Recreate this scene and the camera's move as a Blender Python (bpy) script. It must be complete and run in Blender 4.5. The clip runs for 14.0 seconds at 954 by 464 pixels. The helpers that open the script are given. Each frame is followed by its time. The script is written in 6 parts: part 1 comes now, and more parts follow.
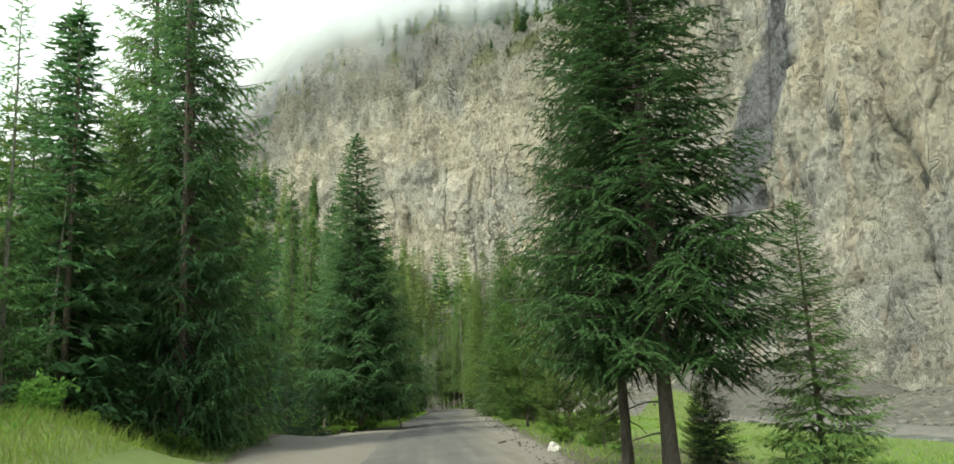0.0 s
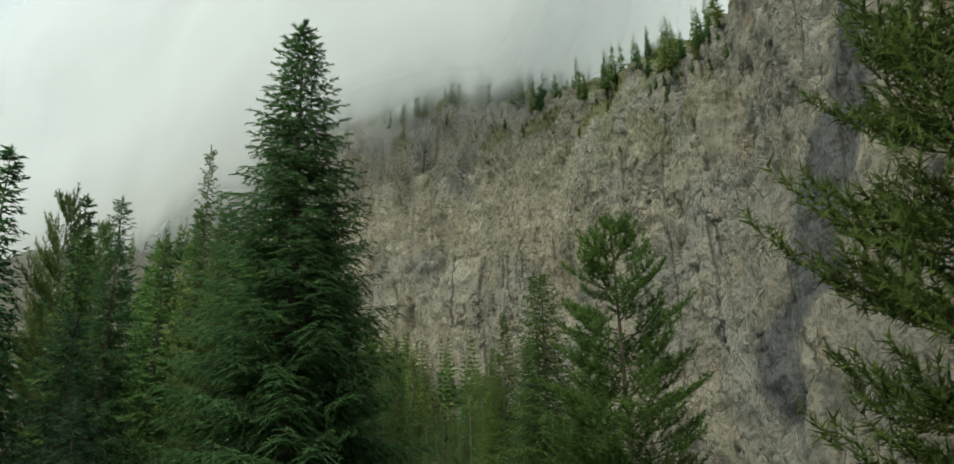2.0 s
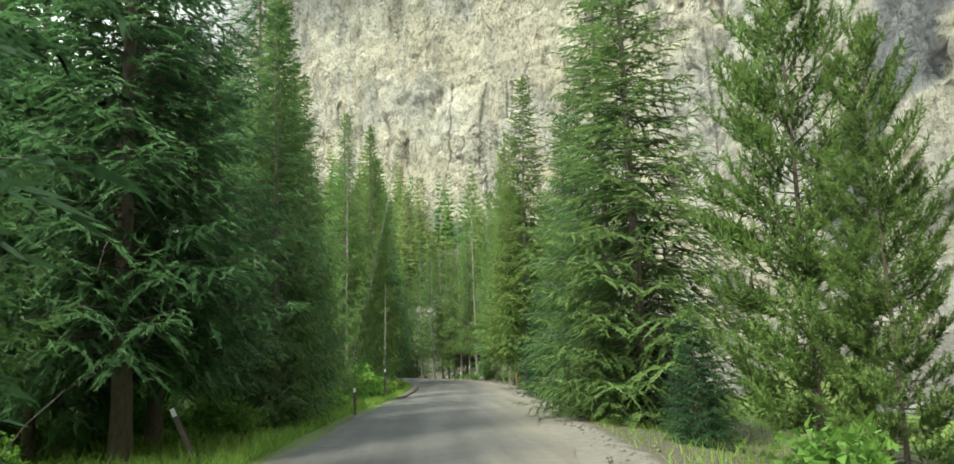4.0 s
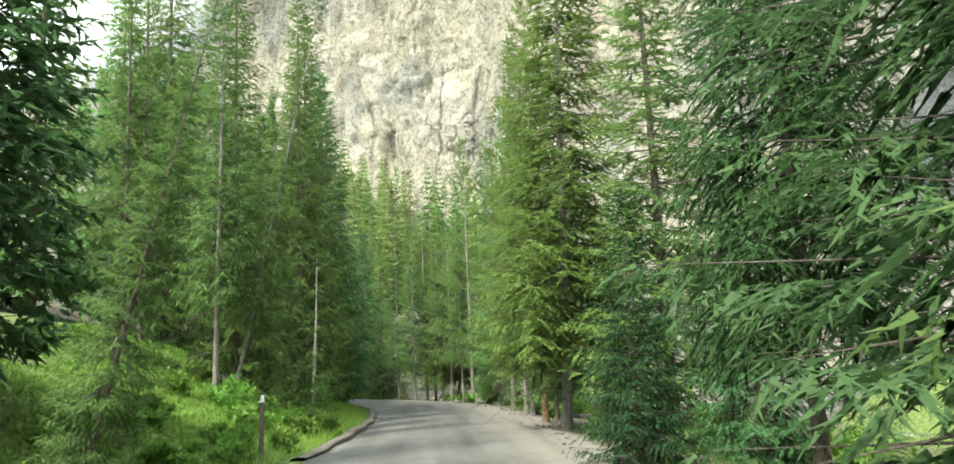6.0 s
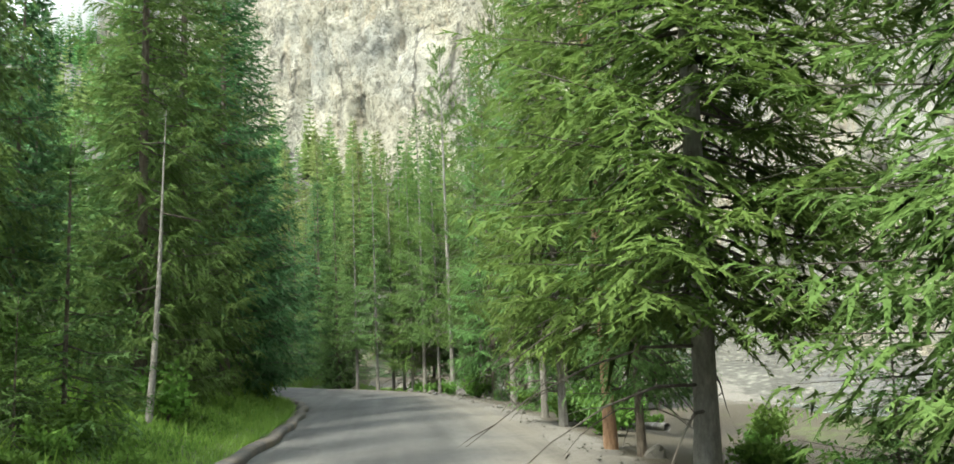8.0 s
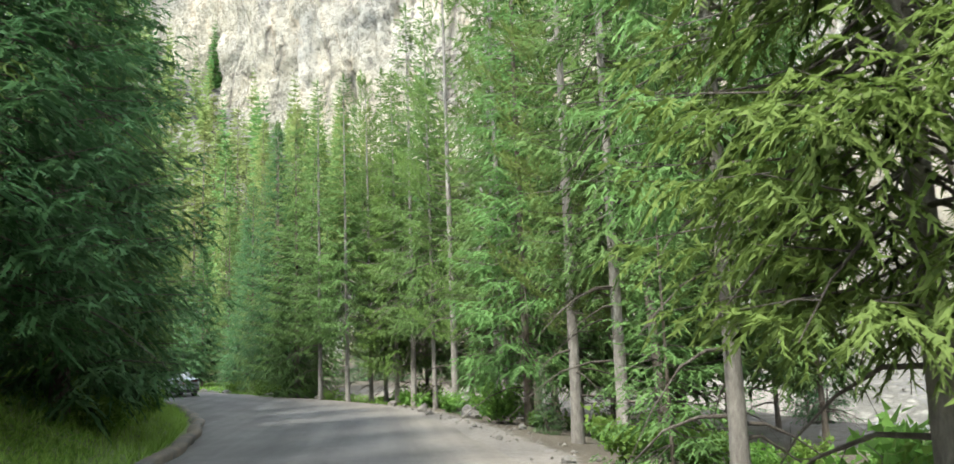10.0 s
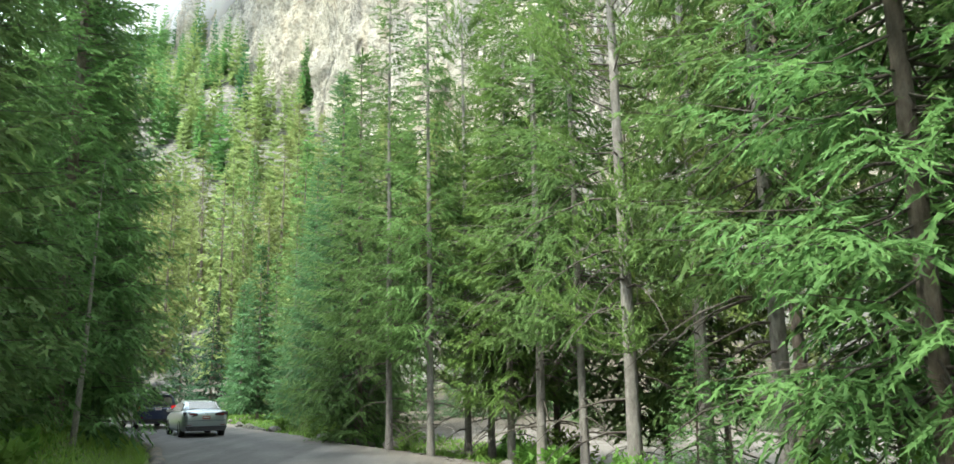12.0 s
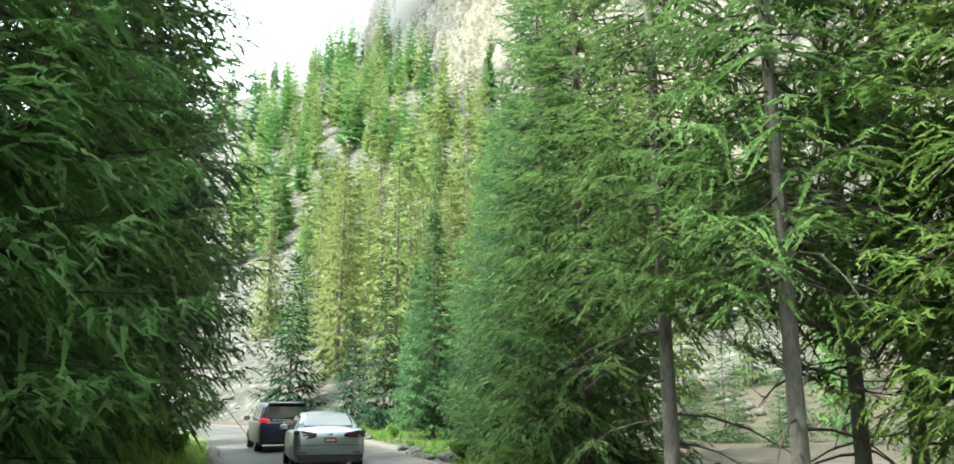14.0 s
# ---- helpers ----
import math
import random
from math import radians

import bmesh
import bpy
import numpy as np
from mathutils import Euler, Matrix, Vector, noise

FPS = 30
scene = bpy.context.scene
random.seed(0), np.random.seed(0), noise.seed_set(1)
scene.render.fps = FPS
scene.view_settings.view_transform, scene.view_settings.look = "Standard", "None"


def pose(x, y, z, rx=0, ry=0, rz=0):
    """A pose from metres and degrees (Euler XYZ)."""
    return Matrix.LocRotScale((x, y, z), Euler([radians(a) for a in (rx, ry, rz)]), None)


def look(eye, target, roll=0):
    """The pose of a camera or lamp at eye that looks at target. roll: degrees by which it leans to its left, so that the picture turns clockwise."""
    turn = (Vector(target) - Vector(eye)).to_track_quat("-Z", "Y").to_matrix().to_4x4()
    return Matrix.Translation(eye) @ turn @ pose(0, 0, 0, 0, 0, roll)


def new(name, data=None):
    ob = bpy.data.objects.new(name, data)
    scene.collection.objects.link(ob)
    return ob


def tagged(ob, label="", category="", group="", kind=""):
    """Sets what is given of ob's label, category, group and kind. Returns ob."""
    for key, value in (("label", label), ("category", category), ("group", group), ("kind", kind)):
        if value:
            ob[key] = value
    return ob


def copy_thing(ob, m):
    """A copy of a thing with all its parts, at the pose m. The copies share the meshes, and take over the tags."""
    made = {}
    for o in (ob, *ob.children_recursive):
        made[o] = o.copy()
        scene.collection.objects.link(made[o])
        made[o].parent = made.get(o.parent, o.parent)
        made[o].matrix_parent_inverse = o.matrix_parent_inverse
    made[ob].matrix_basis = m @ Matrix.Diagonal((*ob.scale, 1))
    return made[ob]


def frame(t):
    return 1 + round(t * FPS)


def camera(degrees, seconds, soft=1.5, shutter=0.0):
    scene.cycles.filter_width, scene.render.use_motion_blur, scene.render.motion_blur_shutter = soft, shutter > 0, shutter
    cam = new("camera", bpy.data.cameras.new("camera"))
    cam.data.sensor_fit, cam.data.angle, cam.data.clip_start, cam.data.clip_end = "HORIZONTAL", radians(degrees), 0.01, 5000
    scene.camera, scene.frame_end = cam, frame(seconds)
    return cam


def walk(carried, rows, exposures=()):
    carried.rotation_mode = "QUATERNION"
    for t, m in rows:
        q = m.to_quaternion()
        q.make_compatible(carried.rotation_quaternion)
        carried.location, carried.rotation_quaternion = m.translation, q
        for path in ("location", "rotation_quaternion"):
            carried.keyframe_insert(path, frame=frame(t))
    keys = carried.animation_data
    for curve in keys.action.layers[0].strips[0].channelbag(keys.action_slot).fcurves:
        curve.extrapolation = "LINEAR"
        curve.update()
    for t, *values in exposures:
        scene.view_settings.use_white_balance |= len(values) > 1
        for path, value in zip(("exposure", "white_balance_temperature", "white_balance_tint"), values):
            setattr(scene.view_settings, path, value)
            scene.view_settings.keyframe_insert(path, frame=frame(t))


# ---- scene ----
cam = camera(59.7, 14.0, 1.55, 0.05)
PATH = [
    (0, (0.00, -0.00, 1.65), (0.803, 9.775, 3.599), -2.88),
    (0.5, (0.01, 6.88, 1.65), (0.800, 16.616, 3.787), -2.20),
    (1, (0.25, 13.48, 1.65), (1.010, 23.176, 3.974), -2.09),
    (1.5, (0.47, 20.13, 1.65), (1.216, 29.740, 4.330), -1.85),
    (2, (0.73, 26.46, 1.65), (1.477, 35.895, 4.890), -2.01),
    (2.5, (1.02, 32.73, 1.65), (1.778, 42.146, 4.933), -2.00),
    (3, (1.43, 39.04, 1.65), (2.113, 48.687, 4.179), -2.78),
    (3.5, (1.70, 45.27, 1.65), (2.367, 55.046, 3.648), -2.82),
    (4, (1.97, 51.80, 1.65), (2.697, 61.649, 3.201), -2.19),
    (4.2, (2.12, 54.28, 1.65), (2.950, 64.135, 3.149), -1.85),
    (6.3, (3.68, 78.99, 1.65), (4.505, 88.795, 3.416), -2.83),
    (6.5, (3.75, 80.72, 1.65), (4.599, 90.525, 3.428), -2.96),
    (7, (4.01, 84.79, 1.65), (4.870, 94.591, 3.413), -3.00),
    (7.5, (4.21, 88.59, 1.65), (5.292, 98.412, 3.160), -2.96),
    (8, (4.39, 92.29, 1.65), (5.484, 102.107, 3.176), -2.68),
    (8.2, (4.44, 93.71, 1.65), (5.524, 103.551, 3.036), -2.42),
    (10.3, (5.35, 110.94, 1.65), (6.507, 120.747, 3.196), -2.13),
    (10.5, (5.38, 112.51, 1.65), (6.512, 122.320, 3.195), -2.23),
    (11, (5.35, 116.35, 1.65), (5.830, 126.190, 3.387), -1.47),
    (11.5, (5.19, 120.25, 1.65), (5.306, 130.069, 3.537), -0.95),
    (12, (4.95, 124.06, 1.65), (4.983, 133.865, 3.592), -0.99),
    (12.5, (4.48, 127.99, 1.65), (4.029, 137.787, 3.614), -0.07),
    (13, (3.91, 131.84, 1.65), (2.811, 141.580, 3.647), -0.13),
    (13.5, (3.14, 135.69, 1.65), (1.466, 145.345, 3.630), -0.53),
    (14, (2.25, 138.81, 1.65), (0.053, 148.329, 3.781), -0.09),
]
EXPOSURES = [(0, 1.35, 7400, -3), (0.5, 0.97, 7200, -3), (1, 0.82, 7300, -3), (1.5, 0.48, 7700, -3), (2, 0.17, 7500, -3), (2.5, 0.12, 7400, -3), (3, 0.77, 7600, -3), (3.5, 1.66, 7500, -3), (4.2, 1.92, 7200, -3), (6.5, 2.32, 7200, 0), (7, 2.12, 7150, -1), (8, 2.14, 6900, 1), (10.5, 2.45, 6700, 9), (11, 2.42, 6700, 9), (12, 2.42, 6700, 3), (13.2, 2.58, 6900, -1), (14, 2.56, 6900, -2)]
walk(cam, [(t, look(eye, target, roll)) for t, eye, target, roll in PATH], EXPOSURES)

# ---- sky and sun ----
SUN_ELEV, SUN_AZ = 56.0, 228.0  # degrees; azimuth clockwise from +y: behind the traveller and to the left
world = bpy.data.worlds.new("sky")
scene.world = world
world.use_nodes = True
wn, wl = world.node_tree.nodes, world.node_tree.links
wn.clear()
w_out, w_bg = wn.new("ShaderNodeOutputWorld"), wn.new("ShaderNodeBackground")
w_sky = wn.new("ShaderNodeTexSky")
w_sky.sky_type, w_sky.sun_disc = "NISHITA", False
w_sky.sun_elevation, w_sky.sun_rotation = radians(SUN_ELEV), radians(SUN_AZ)
w_sky.air_density, w_sky.dust_density = 1.0, 1.5
w_co, w_noise, w_ramp, w_mix = (wn.new(k) for k in ("ShaderNodeTexCoord", "ShaderNodeTexNoise", "ShaderNodeValToRGB", "ShaderNodeMix"))
w_noise.inputs["Scale"].default_value, w_noise.inputs["Detail"].default_value = 1.3, 2.0
w_ramp.color_ramp.elements[0].position, w_ramp.color_ramp.elements[0].color = 0.36, (0.35, 0.35, 0.35, 1)
w_ramp.color_ramp.elements[1].position, w_ramp.color_ramp.elements[1].color = 0.62, (0.97, 0.97, 0.97, 1)
w_mix.data_type = "RGBA"
w_mix.inputs["B"].default_value = (7.4, 8.2, 9.2, 1)  # thin bright cloud over the blue
w_bg.inputs["Strength"].default_value = 0.13
wl.new(w_co.outputs["Generated"], w_noise.inputs["Vector"])
wl.new(w_noise.outputs["Fac"], w_ramp.inputs["Fac"])
wl.new(w_ramp.outputs["Color"], w_mix.inputs["Factor"])
wl.new(w_sky.outputs["Color"], w_mix.inputs["A"])
wl.new(w_mix.outputs["Result"], w_bg.inputs["Color"])
wl.new(w_bg.outputs["Background"], w_out.inputs["Surface"])

sun = new("sun", bpy.data.lights.new("sun", "SUN"))
sun.data.energy, sun.data.angle, sun.data.color = 2.1, radians(10.0), (1.0, 0.965, 0.90)
a_, e_ = radians(SUN_AZ), radians(SUN_ELEV)
sun_way = Vector((math.sin(a_) * math.cos(e_), math.cos(a_) * math.cos(e_), math.sin(e_)))
sun.matrix_world = look(sun_way * 300, (0, 0, 0))

# ---- materials ----
def material(name, rough=0.8, metal=0.0, colour=None):
    m = bpy.data.materials.new(name)
    m.use_nodes = True
    b = m.node_tree.nodes["Principled BSDF"]
    b.inputs["Roughness"].default_value, b.inputs["Metallic"].default_value = rough, metal
    if colour:
        b.inputs["Base Color"].default_value = (*colour, 1)
    return m, m.node_tree.nodes, m.node_tree.links, b


def coords(n, l, scale=(1, 1, 1), source="Object"):
    c, mp = n.new("ShaderNodeTexCoord"), n.new("ShaderNodeMapping")
    mp.inputs["Scale"].default_value = scale
    l.new(c.outputs[source], mp.inputs["Vector"])
    return mp.outputs["Vector"]


def noise_tex(n, l, vec, scale, detail=6, rough=0.6, distort=0.0):
    t = n.new("ShaderNodeTexNoise")
    t.inputs["Scale"].default_value, t.inputs["Detail"].default_value = scale, detail
    t.inputs["Roughness"].default_value, t.inputs["Distortion"].default_value = rough, distort
    l.new(vec, t.inputs["Vector"])
    return t.outputs["Fac"]


def ramp(n, l, fac, *stops):
    r = n.new("ShaderNodeValToRGB")
    e = r.color_ramp.elements
    while len(e) < len(stops):
        e.new(0.5)
    for el, (p, c) in zip(e, stops):
        el.position = p
        el.color = (*c, 1) if isinstance(c, tuple) else (c, c, c, 1)
    l.new(fac, r.inputs["Fac"])
    return r.outputs["Color"]


def blend(n, l, fac, a, b, kind="MIX"):
    m = n.new("ShaderNodeMix")
    m.data_type, m.blend_type = "RGBA", kind
    for sock, v in ((m.inputs["Factor"], fac), (m.inputs["A"], a), (m.inputs["B"], b)):
        if isinstance(v, (int, float)):
            sock.default_value = v
        elif isinstance(v, tuple):
            sock.default_value = (*v, 1)
        else:
            l.new(v, sock)
    return m.outputs["Result"]


def sums(n, l, op, a, b):
    m = n.new("ShaderNodeMath")
    m.operation = op
    for sock, v in zip(m.inputs, (a, b)):
        if isinstance(v, (int, float)):
            sock.default_value = v
        else:
            l.new(v, sock)
    return m.outputs["Value"]


def attribute(n, name):
    a = n.new("ShaderNodeAttribute")
    a.attribute_name = name
    return a.outputs["Fac"]


def bump(n, l, b, height, strength=0.4, distance=0.05):
    k = n.new("ShaderNodeBump")
    k.inputs["Strength"].default_value, k.inputs["Distance"].default_value = strength, distance
    l.new(height, k.inputs["Height"])
    l.new(k.outputs["Normal"], b.inputs["Normal"])


def needle_material(name, dark, light, tip, through_light=0.46, gloss=0.15):
    """Conifer needles: varied twig by twig and tree by tree, younger growth towards the branch ends."""
    m, n, l, b = material(name, 0.62)
    geo, info = n.new("ShaderNodeNewGeometry"), n.new("ShaderNodeObjectInfo")
    clump = noise_tex(n, l, coords(n, l), 1.3, 4, 0.6)
    pick = sums(n, l, "ADD", sums(n, l, "MULTIPLY", geo.outputs["Random Per Island"], 0.45), sums(n, l, "SUBTRACT", clump, 0.22))
    c = ramp(n, l, pick, (0.0, dark), (0.62, light), (1.0, tip))
    c = blend(n, l, sums(n, l, "MULTIPLY", attribute(n, "growth"), 0.5), c, tip)
    hsv = n.new("ShaderNodeHueSaturation")
    l.new(c, hsv.inputs["Color"])
    l.new(sums(n, l, "ADD", sums(n, l, "MULTIPLY", info.outputs["Random"], 0.03), 0.485), hsv.inputs["Hue"])
    l.new(sums(n, l, "ADD", sums(n, l, "MULTIPLY", info.outputs["Random"], 0.35), 0.82), hsv.inputs["Value"])
    l.new(hsv.outputs["Color"], b.inputs["Base Color"])
    b.inputs["Specular IOR Level"].default_value = gloss
    tr, mix = n.new("ShaderNodeBsdfTranslucent"), n.new("ShaderNodeMixShader")
    l.new(hsv.outputs["Color"], tr.inputs["Color"])
    mix.inputs["Fac"].default_value = 0.95 * through_light
    l.new(b.outputs["BSDF"], mix.inputs[1])
    l.new(tr.outputs["BSDF"], mix.inputs[2])
    l.new(mix.outputs["Shader"], n["Material Output"].inputs["Surface"])
    return m


SPRUCE = needle_material("spruce_needles", (0.054, 0.112, 0.041), (0.112, 0.212, 0.066), (0.17, 0.28, 0.087))
DARK_FIR = needle_material("dark_fir_needles", (0.036, 0.088, 0.04), (0.068, 0.152, 0.06), (0.108, 0.205, 0.08))
# two dark fir greens, deepened further so the colour carries the trees' shade
SHADED_FIR = needle_material("shaded_fir_needles", (0.024, 0.055, 0.023), (0.047, 0.096, 0.035), (0.072, 0.135, 0.047), 0.38, 0.08)
SHADED_YOUNG_FIR = needle_material("shaded_young_fir_needles", (0.014, 0.039, 0.02), (0.029, 0.073, 0.034), (0.046, 0.104, 0.046), 0.25, 0.04)
BLUE_SPRUCE = needle_material("blue_green_needles", (0.03, 0.07, 0.044), (0.055, 0.12, 0.07), (0.08, 0.158, 0.09))
PINE = needle_material("pine_needles", (0.056, 0.104, 0.03), (0.106, 0.182, 0.048), (0.158, 0.24, 0.066))
YELLOW_PINE = needle_material("sunlit_pine_needles", (0.066, 0.12, 0.034), (0.125, 0.205, 0.054), (0.175, 0.255, 0.072), 0.46)
LIGHT_SPRUCE = needle_material("light_spruce_needles", (0.068, 0.128, 0.036), (0.125, 0.215, 0.06), (0.175, 0.265, 0.08), 0.46)
GOLD_SPRUCE = needle_material("yellow_green_needles", (0.058, 0.106, 0.027), (0.112, 0.182, 0.044), (0.16, 0.232, 0.06), 0.46)
# paler, yellower needles: the sunlight on the slope trees is put into their colour
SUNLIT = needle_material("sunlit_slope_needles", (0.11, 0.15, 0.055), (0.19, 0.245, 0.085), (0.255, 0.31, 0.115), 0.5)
LEAF = needle_material("shrub_leaves", (0.075, 0.158, 0.034), (0.138, 0.265, 0.053), (0.20, 0.315, 0.072), 0.48)
GRASS = needle_material("grass_blades", (0.13, 0.22, 0.04), (0.20, 0.33, 0.065), (0.28, 0.37, 0.10), 0.5)
DRY_GRASS = needle_material("dry_grass_blades", (0.16, 0.15, 0.06), (0.24, 0.22, 0.10), (0.32, 0.28, 0.14), 0.3)


def bark_material(name, dark, light, lichen):
    m, n, l, b = material(name, 0.9)
    v = coords(n, l, (1, 1, 0.35))
    info = n.new("ShaderNodeObjectInfo")
    base = ramp(n, l, noise_tex(n, l, v, 11, 8, 0.78), (0.36, dark), (0.62, light))
    spots = ramp(n, l, noise_tex(n, l, v, 3.1, 5, 0.7, 0.6), (0.52, 0.0), (0.66, 1.0))
    c = blend(n, l, sums(n, l, "MULTIPLY", spots, 0.7), base, lichen)
    c = blend(n, l, sums(n, l, "MULTIPLY", info.outputs["Random"], 0.35), c, dark)
    l.new(c, b.inputs["Base Color"])
    bump(n, l, b, noise_tex(n, l, v, 16, 7, 0.75), 1.0, 0.06)
    return m


BARK = bark_material("grey_bark", (0.07, 0.055, 0.042), (0.18, 0.15, 0.12), (0.25, 0.245, 0.215))
BROWN_BARK = bark_material("brown_bark", (0.16, 0.09, 0.05), (0.34, 0.21, 0.13), (0.36, 0.30, 0.24))
PALE_BARK = bark_material("pale_weathered_wood", (0.12, 0.112, 0.098), (0.31, 0.295, 0.265), (0.45, 0.44, 0.40))
TWIG = bark_material("dead_twig_bark", (0.05, 0.042, 0.035), (0.115, 0.10, 0.08), (0.19, 0.185, 0.15))

# rock of the cliff: buff conglomerate with grey-blue bands, streaks, pale scars and upright fractures shaded in the
# colour
ROCK, n, l, b = material("cliff_rock", 0.92)
v = coords(n, l)


def cells(vec, scale, feature="F1", detail=0.0):
    t = n.new("ShaderNodeTexVoronoi")
    t.feature, t.inputs["Scale"].default_value, t.inputs["Detail"].default_value = feature, scale, detail
    l.new(vec, t.inputs["Vector"])
    return t


def warped(vec, scale, amount):
    t, k = n.new("ShaderNodeTexNoise"), n.new("ShaderNodeVectorMath")
    t.inputs["Scale"].default_value, t.inputs["Detail"].default_value = scale, 6
    l.new(vec, t.inputs["Vector"])
    k.operation = "MULTIPLY_ADD"
    k.inputs[1].default_value = (amount, amount, amount)
    l.new(t.outputs["Color"], k.inputs[0])
    l.new(vec, k.inputs[2])
    return k.outputs["Vector"]


def grey_of(colour):
    k = n.new("ShaderNodeRGBToBW")
    l.new(colour, k.inputs["Color"])
    return k.outputs["Val"]


big = noise_tex(n, l, v, 0.022, 6, 0.62, 0.8)
mid = noise_tex(n, l, coords(n, l, (1, 1, 0.45)), 0.13, 10, 0.7, 0.3)
fine = noise_tex(n, l, v, 1.1, 10, 0.78)
streak = noise_tex(n, l, coords(n, l, (1, 1, 0.10)), 0.16, 8, 0.66, 0.5)
c = ramp(n, l, mid, (0.28, (0.208, 0.192, 0.147)), (0.50, (0.312, 0.293, 0.23)), (0.72, (0.41, 0.39, 0.315)))
grey = ramp(n, l, fine, (0.3, (0.175, 0.18, 0.172)), (0.7, (0.335, 0.34, 0.318)))
c = blend(n, l, ramp(n, l, big, (0.46, 0.0), (0.58, 0.65)), c, grey)
c = blend(n, l, ramp(n, l, streak, (0.56, 0.0), (0.68, 0.5)), c, (0.165, 0.16, 0.145))
pale = ramp(n, l, noise_tex(n, l, v, 0.07, 9, 0.72, 0.8), (0.56, 0.0), (0.68, 0.75))
c = blend(n, l, pale, c, (0.51, 0.485, 0.412))
rust = ramp(n, l, noise_tex(n, l, coords(n, l, (1, 1, 0.3)), 0.19, 7, 0.7, 0.8), (0.54, 0.0), (0.68, 0.6))
c = blend(n, l, rust, c, (0.37, 0.295, 0.20))
c = blend(n, l, attribute(n, "slab"), c, blend(n, l, fine, (0.072, 0.079, 0.089), (0.16, 0.168, 0.18)))
c = blend(n, l, attribute(n, "turf"), c, blend(n, l, fine, (0.08, 0.10, 0.035), (0.19, 0.21, 0.07)))
pebbles = cells(warped(v, 1.2, 0.5), 1.25, "F1", 1.0)
blocks = cells(warped(coords(n, l, (1, 1, 0.55)), 0.4, 2.2), 0.33, "F1", 2.0)
speck = noise_tex(n, l, v, 1.7, 8, 0.85)
mottle = sums(n, l, "ADD", sums(n, l, "MULTIPLY", grey_of(pebbles.outputs["Color"]), 0.38), sums(n, l, "ADD", sums(n, l, "MULTIPLY", grey_of(blocks.outputs["Color"]), 0.14), sums(n, l, "MULTIPLY", speck, 0.48)))
c = blend(n, l, 0.9, c, ramp(n, l, mottle, (0.30, 0.15), (0.5, 0.5), (0.70, 0.88)), "OVERLAY")
rift = cells(warped(coords(n, l, (1, 1, 0.16)), 0.09, 3.6), 0.085, "DISTANCE_TO_EDGE")
rift_mask = noise_tex(n, l, v, 0.03, 4, 0.6)
gap_ = ramp(n, l, sums(n, l, "ADD", rift.outputs["Distance"], ramp(n, l, rift_mask, (0.44, 0.0), (0.54, 0.1))), (0.0, 0.0), (0.04, 1.0))
fine_rift = cells(warped(coords(n, l, (1, 1, 0.3)), 0.22, 2.5), 0.24, "DISTANCE_TO_EDGE")
gap_2 = ramp(n, l, sums(n, l, "ADD", fine_rift.outputs["Distance"], ramp(n, l, noise_tex(n, l, v, 0.09, 5, 0.65), (0.50, 0.0), (0.60, 0.1))), (0.0, 0.6), (0.045, 1.0))
gap_ = sums(n, l, "MULTIPLY", gap_, gap_2)
# shade inside the fractures is put into the colour, dark along each gap
c = blend(n, l, sums(n, l, "ADD", sums(n, l, "MULTIPLY", gap_, 0.7), 0.3), (0.10, 0.092, 0.08), c)
l.new(c, b.inputs["Base Color"])
high = sums(n, l, "ADD", sums(n, l, "MULTIPLY", noise_tex(n, l, coords(n, l, (1, 1, 0.55)), 0.22, 12, 0.74), 1.5), sums(n, l, "ADD", sums(n, l, "MULTIPLY", noise_tex(n, l, coords(n, l, (1, 1, 0.7)), 0.95, 12, 0.78), 0.95), sums(n, l, "MULTIPLY", grey_of(pebbles.outputs["Color"]), 0.28)))
bump(n, l, b, sums(n, l, "ADD", high, sums(n, l, "MULTIPLY", gap_, 0.9)), 1.0, 2.2)

# asphalt, worn and dusty, sandy towards the right edge
ASPHALT, n, l, b = material("worn_asphalt", 0.85)
uv, sep = n.new("ShaderNodeUVMap"), n.new("ShaderNodeSeparateXYZ")
l.new(uv.outputs["UV"], sep.inputs["Vector"])
v = coords(n, l)
grain = noise_tex(n, l, v, 55, 6, 0.8)
patchy = noise_tex(n, l, v, 0.35, 8, 0.65, 0.6)
c = ramp(n, l, patchy, (0.3, (0.056, 0.055, 0.052)), (0.7, (0.094, 0.092, 0.087)))
c = blend(n, l, 0.5, c, ramp(n, l, grain, (0.3, 0.3), (0.7, 0.75)), "OVERLAY")
wear = sums(n, l, "ABSOLUTE", sums(n, l, "SUBTRACT", sums(n, l, "ABSOLUTE", sums(n, l, "SUBTRACT", sep.outputs["X"], 0.47), 0), 0.14), 0)
wear = ramp(n, l, sums(n, l, "ADD", wear, sums(n, l, "MULTIPLY", sums(n, l, "SUBTRACT", noise_tex(n, l, coords(n, l, (1, 0.12, 1)), 1.6, 6), 0.5), 0.2)), (0.0, 1.0), (0.10, 0.0))
c = blend(n, l, sums(n, l, "MULTIPLY", wear, 0.55), c, (0.042, 0.042, 0.041))
edge = sums(n, l, "ADD", sep.outputs["X"], sums(n, l, "MULTIPLY", sums(n, l, "SUBTRACT", noise_tex(n, l, v, 0.5, 8, 0.7), 0.5), 0.5))
sand = ramp(n, l, edge, (0.70, 0.0), (0.95, 0.95))
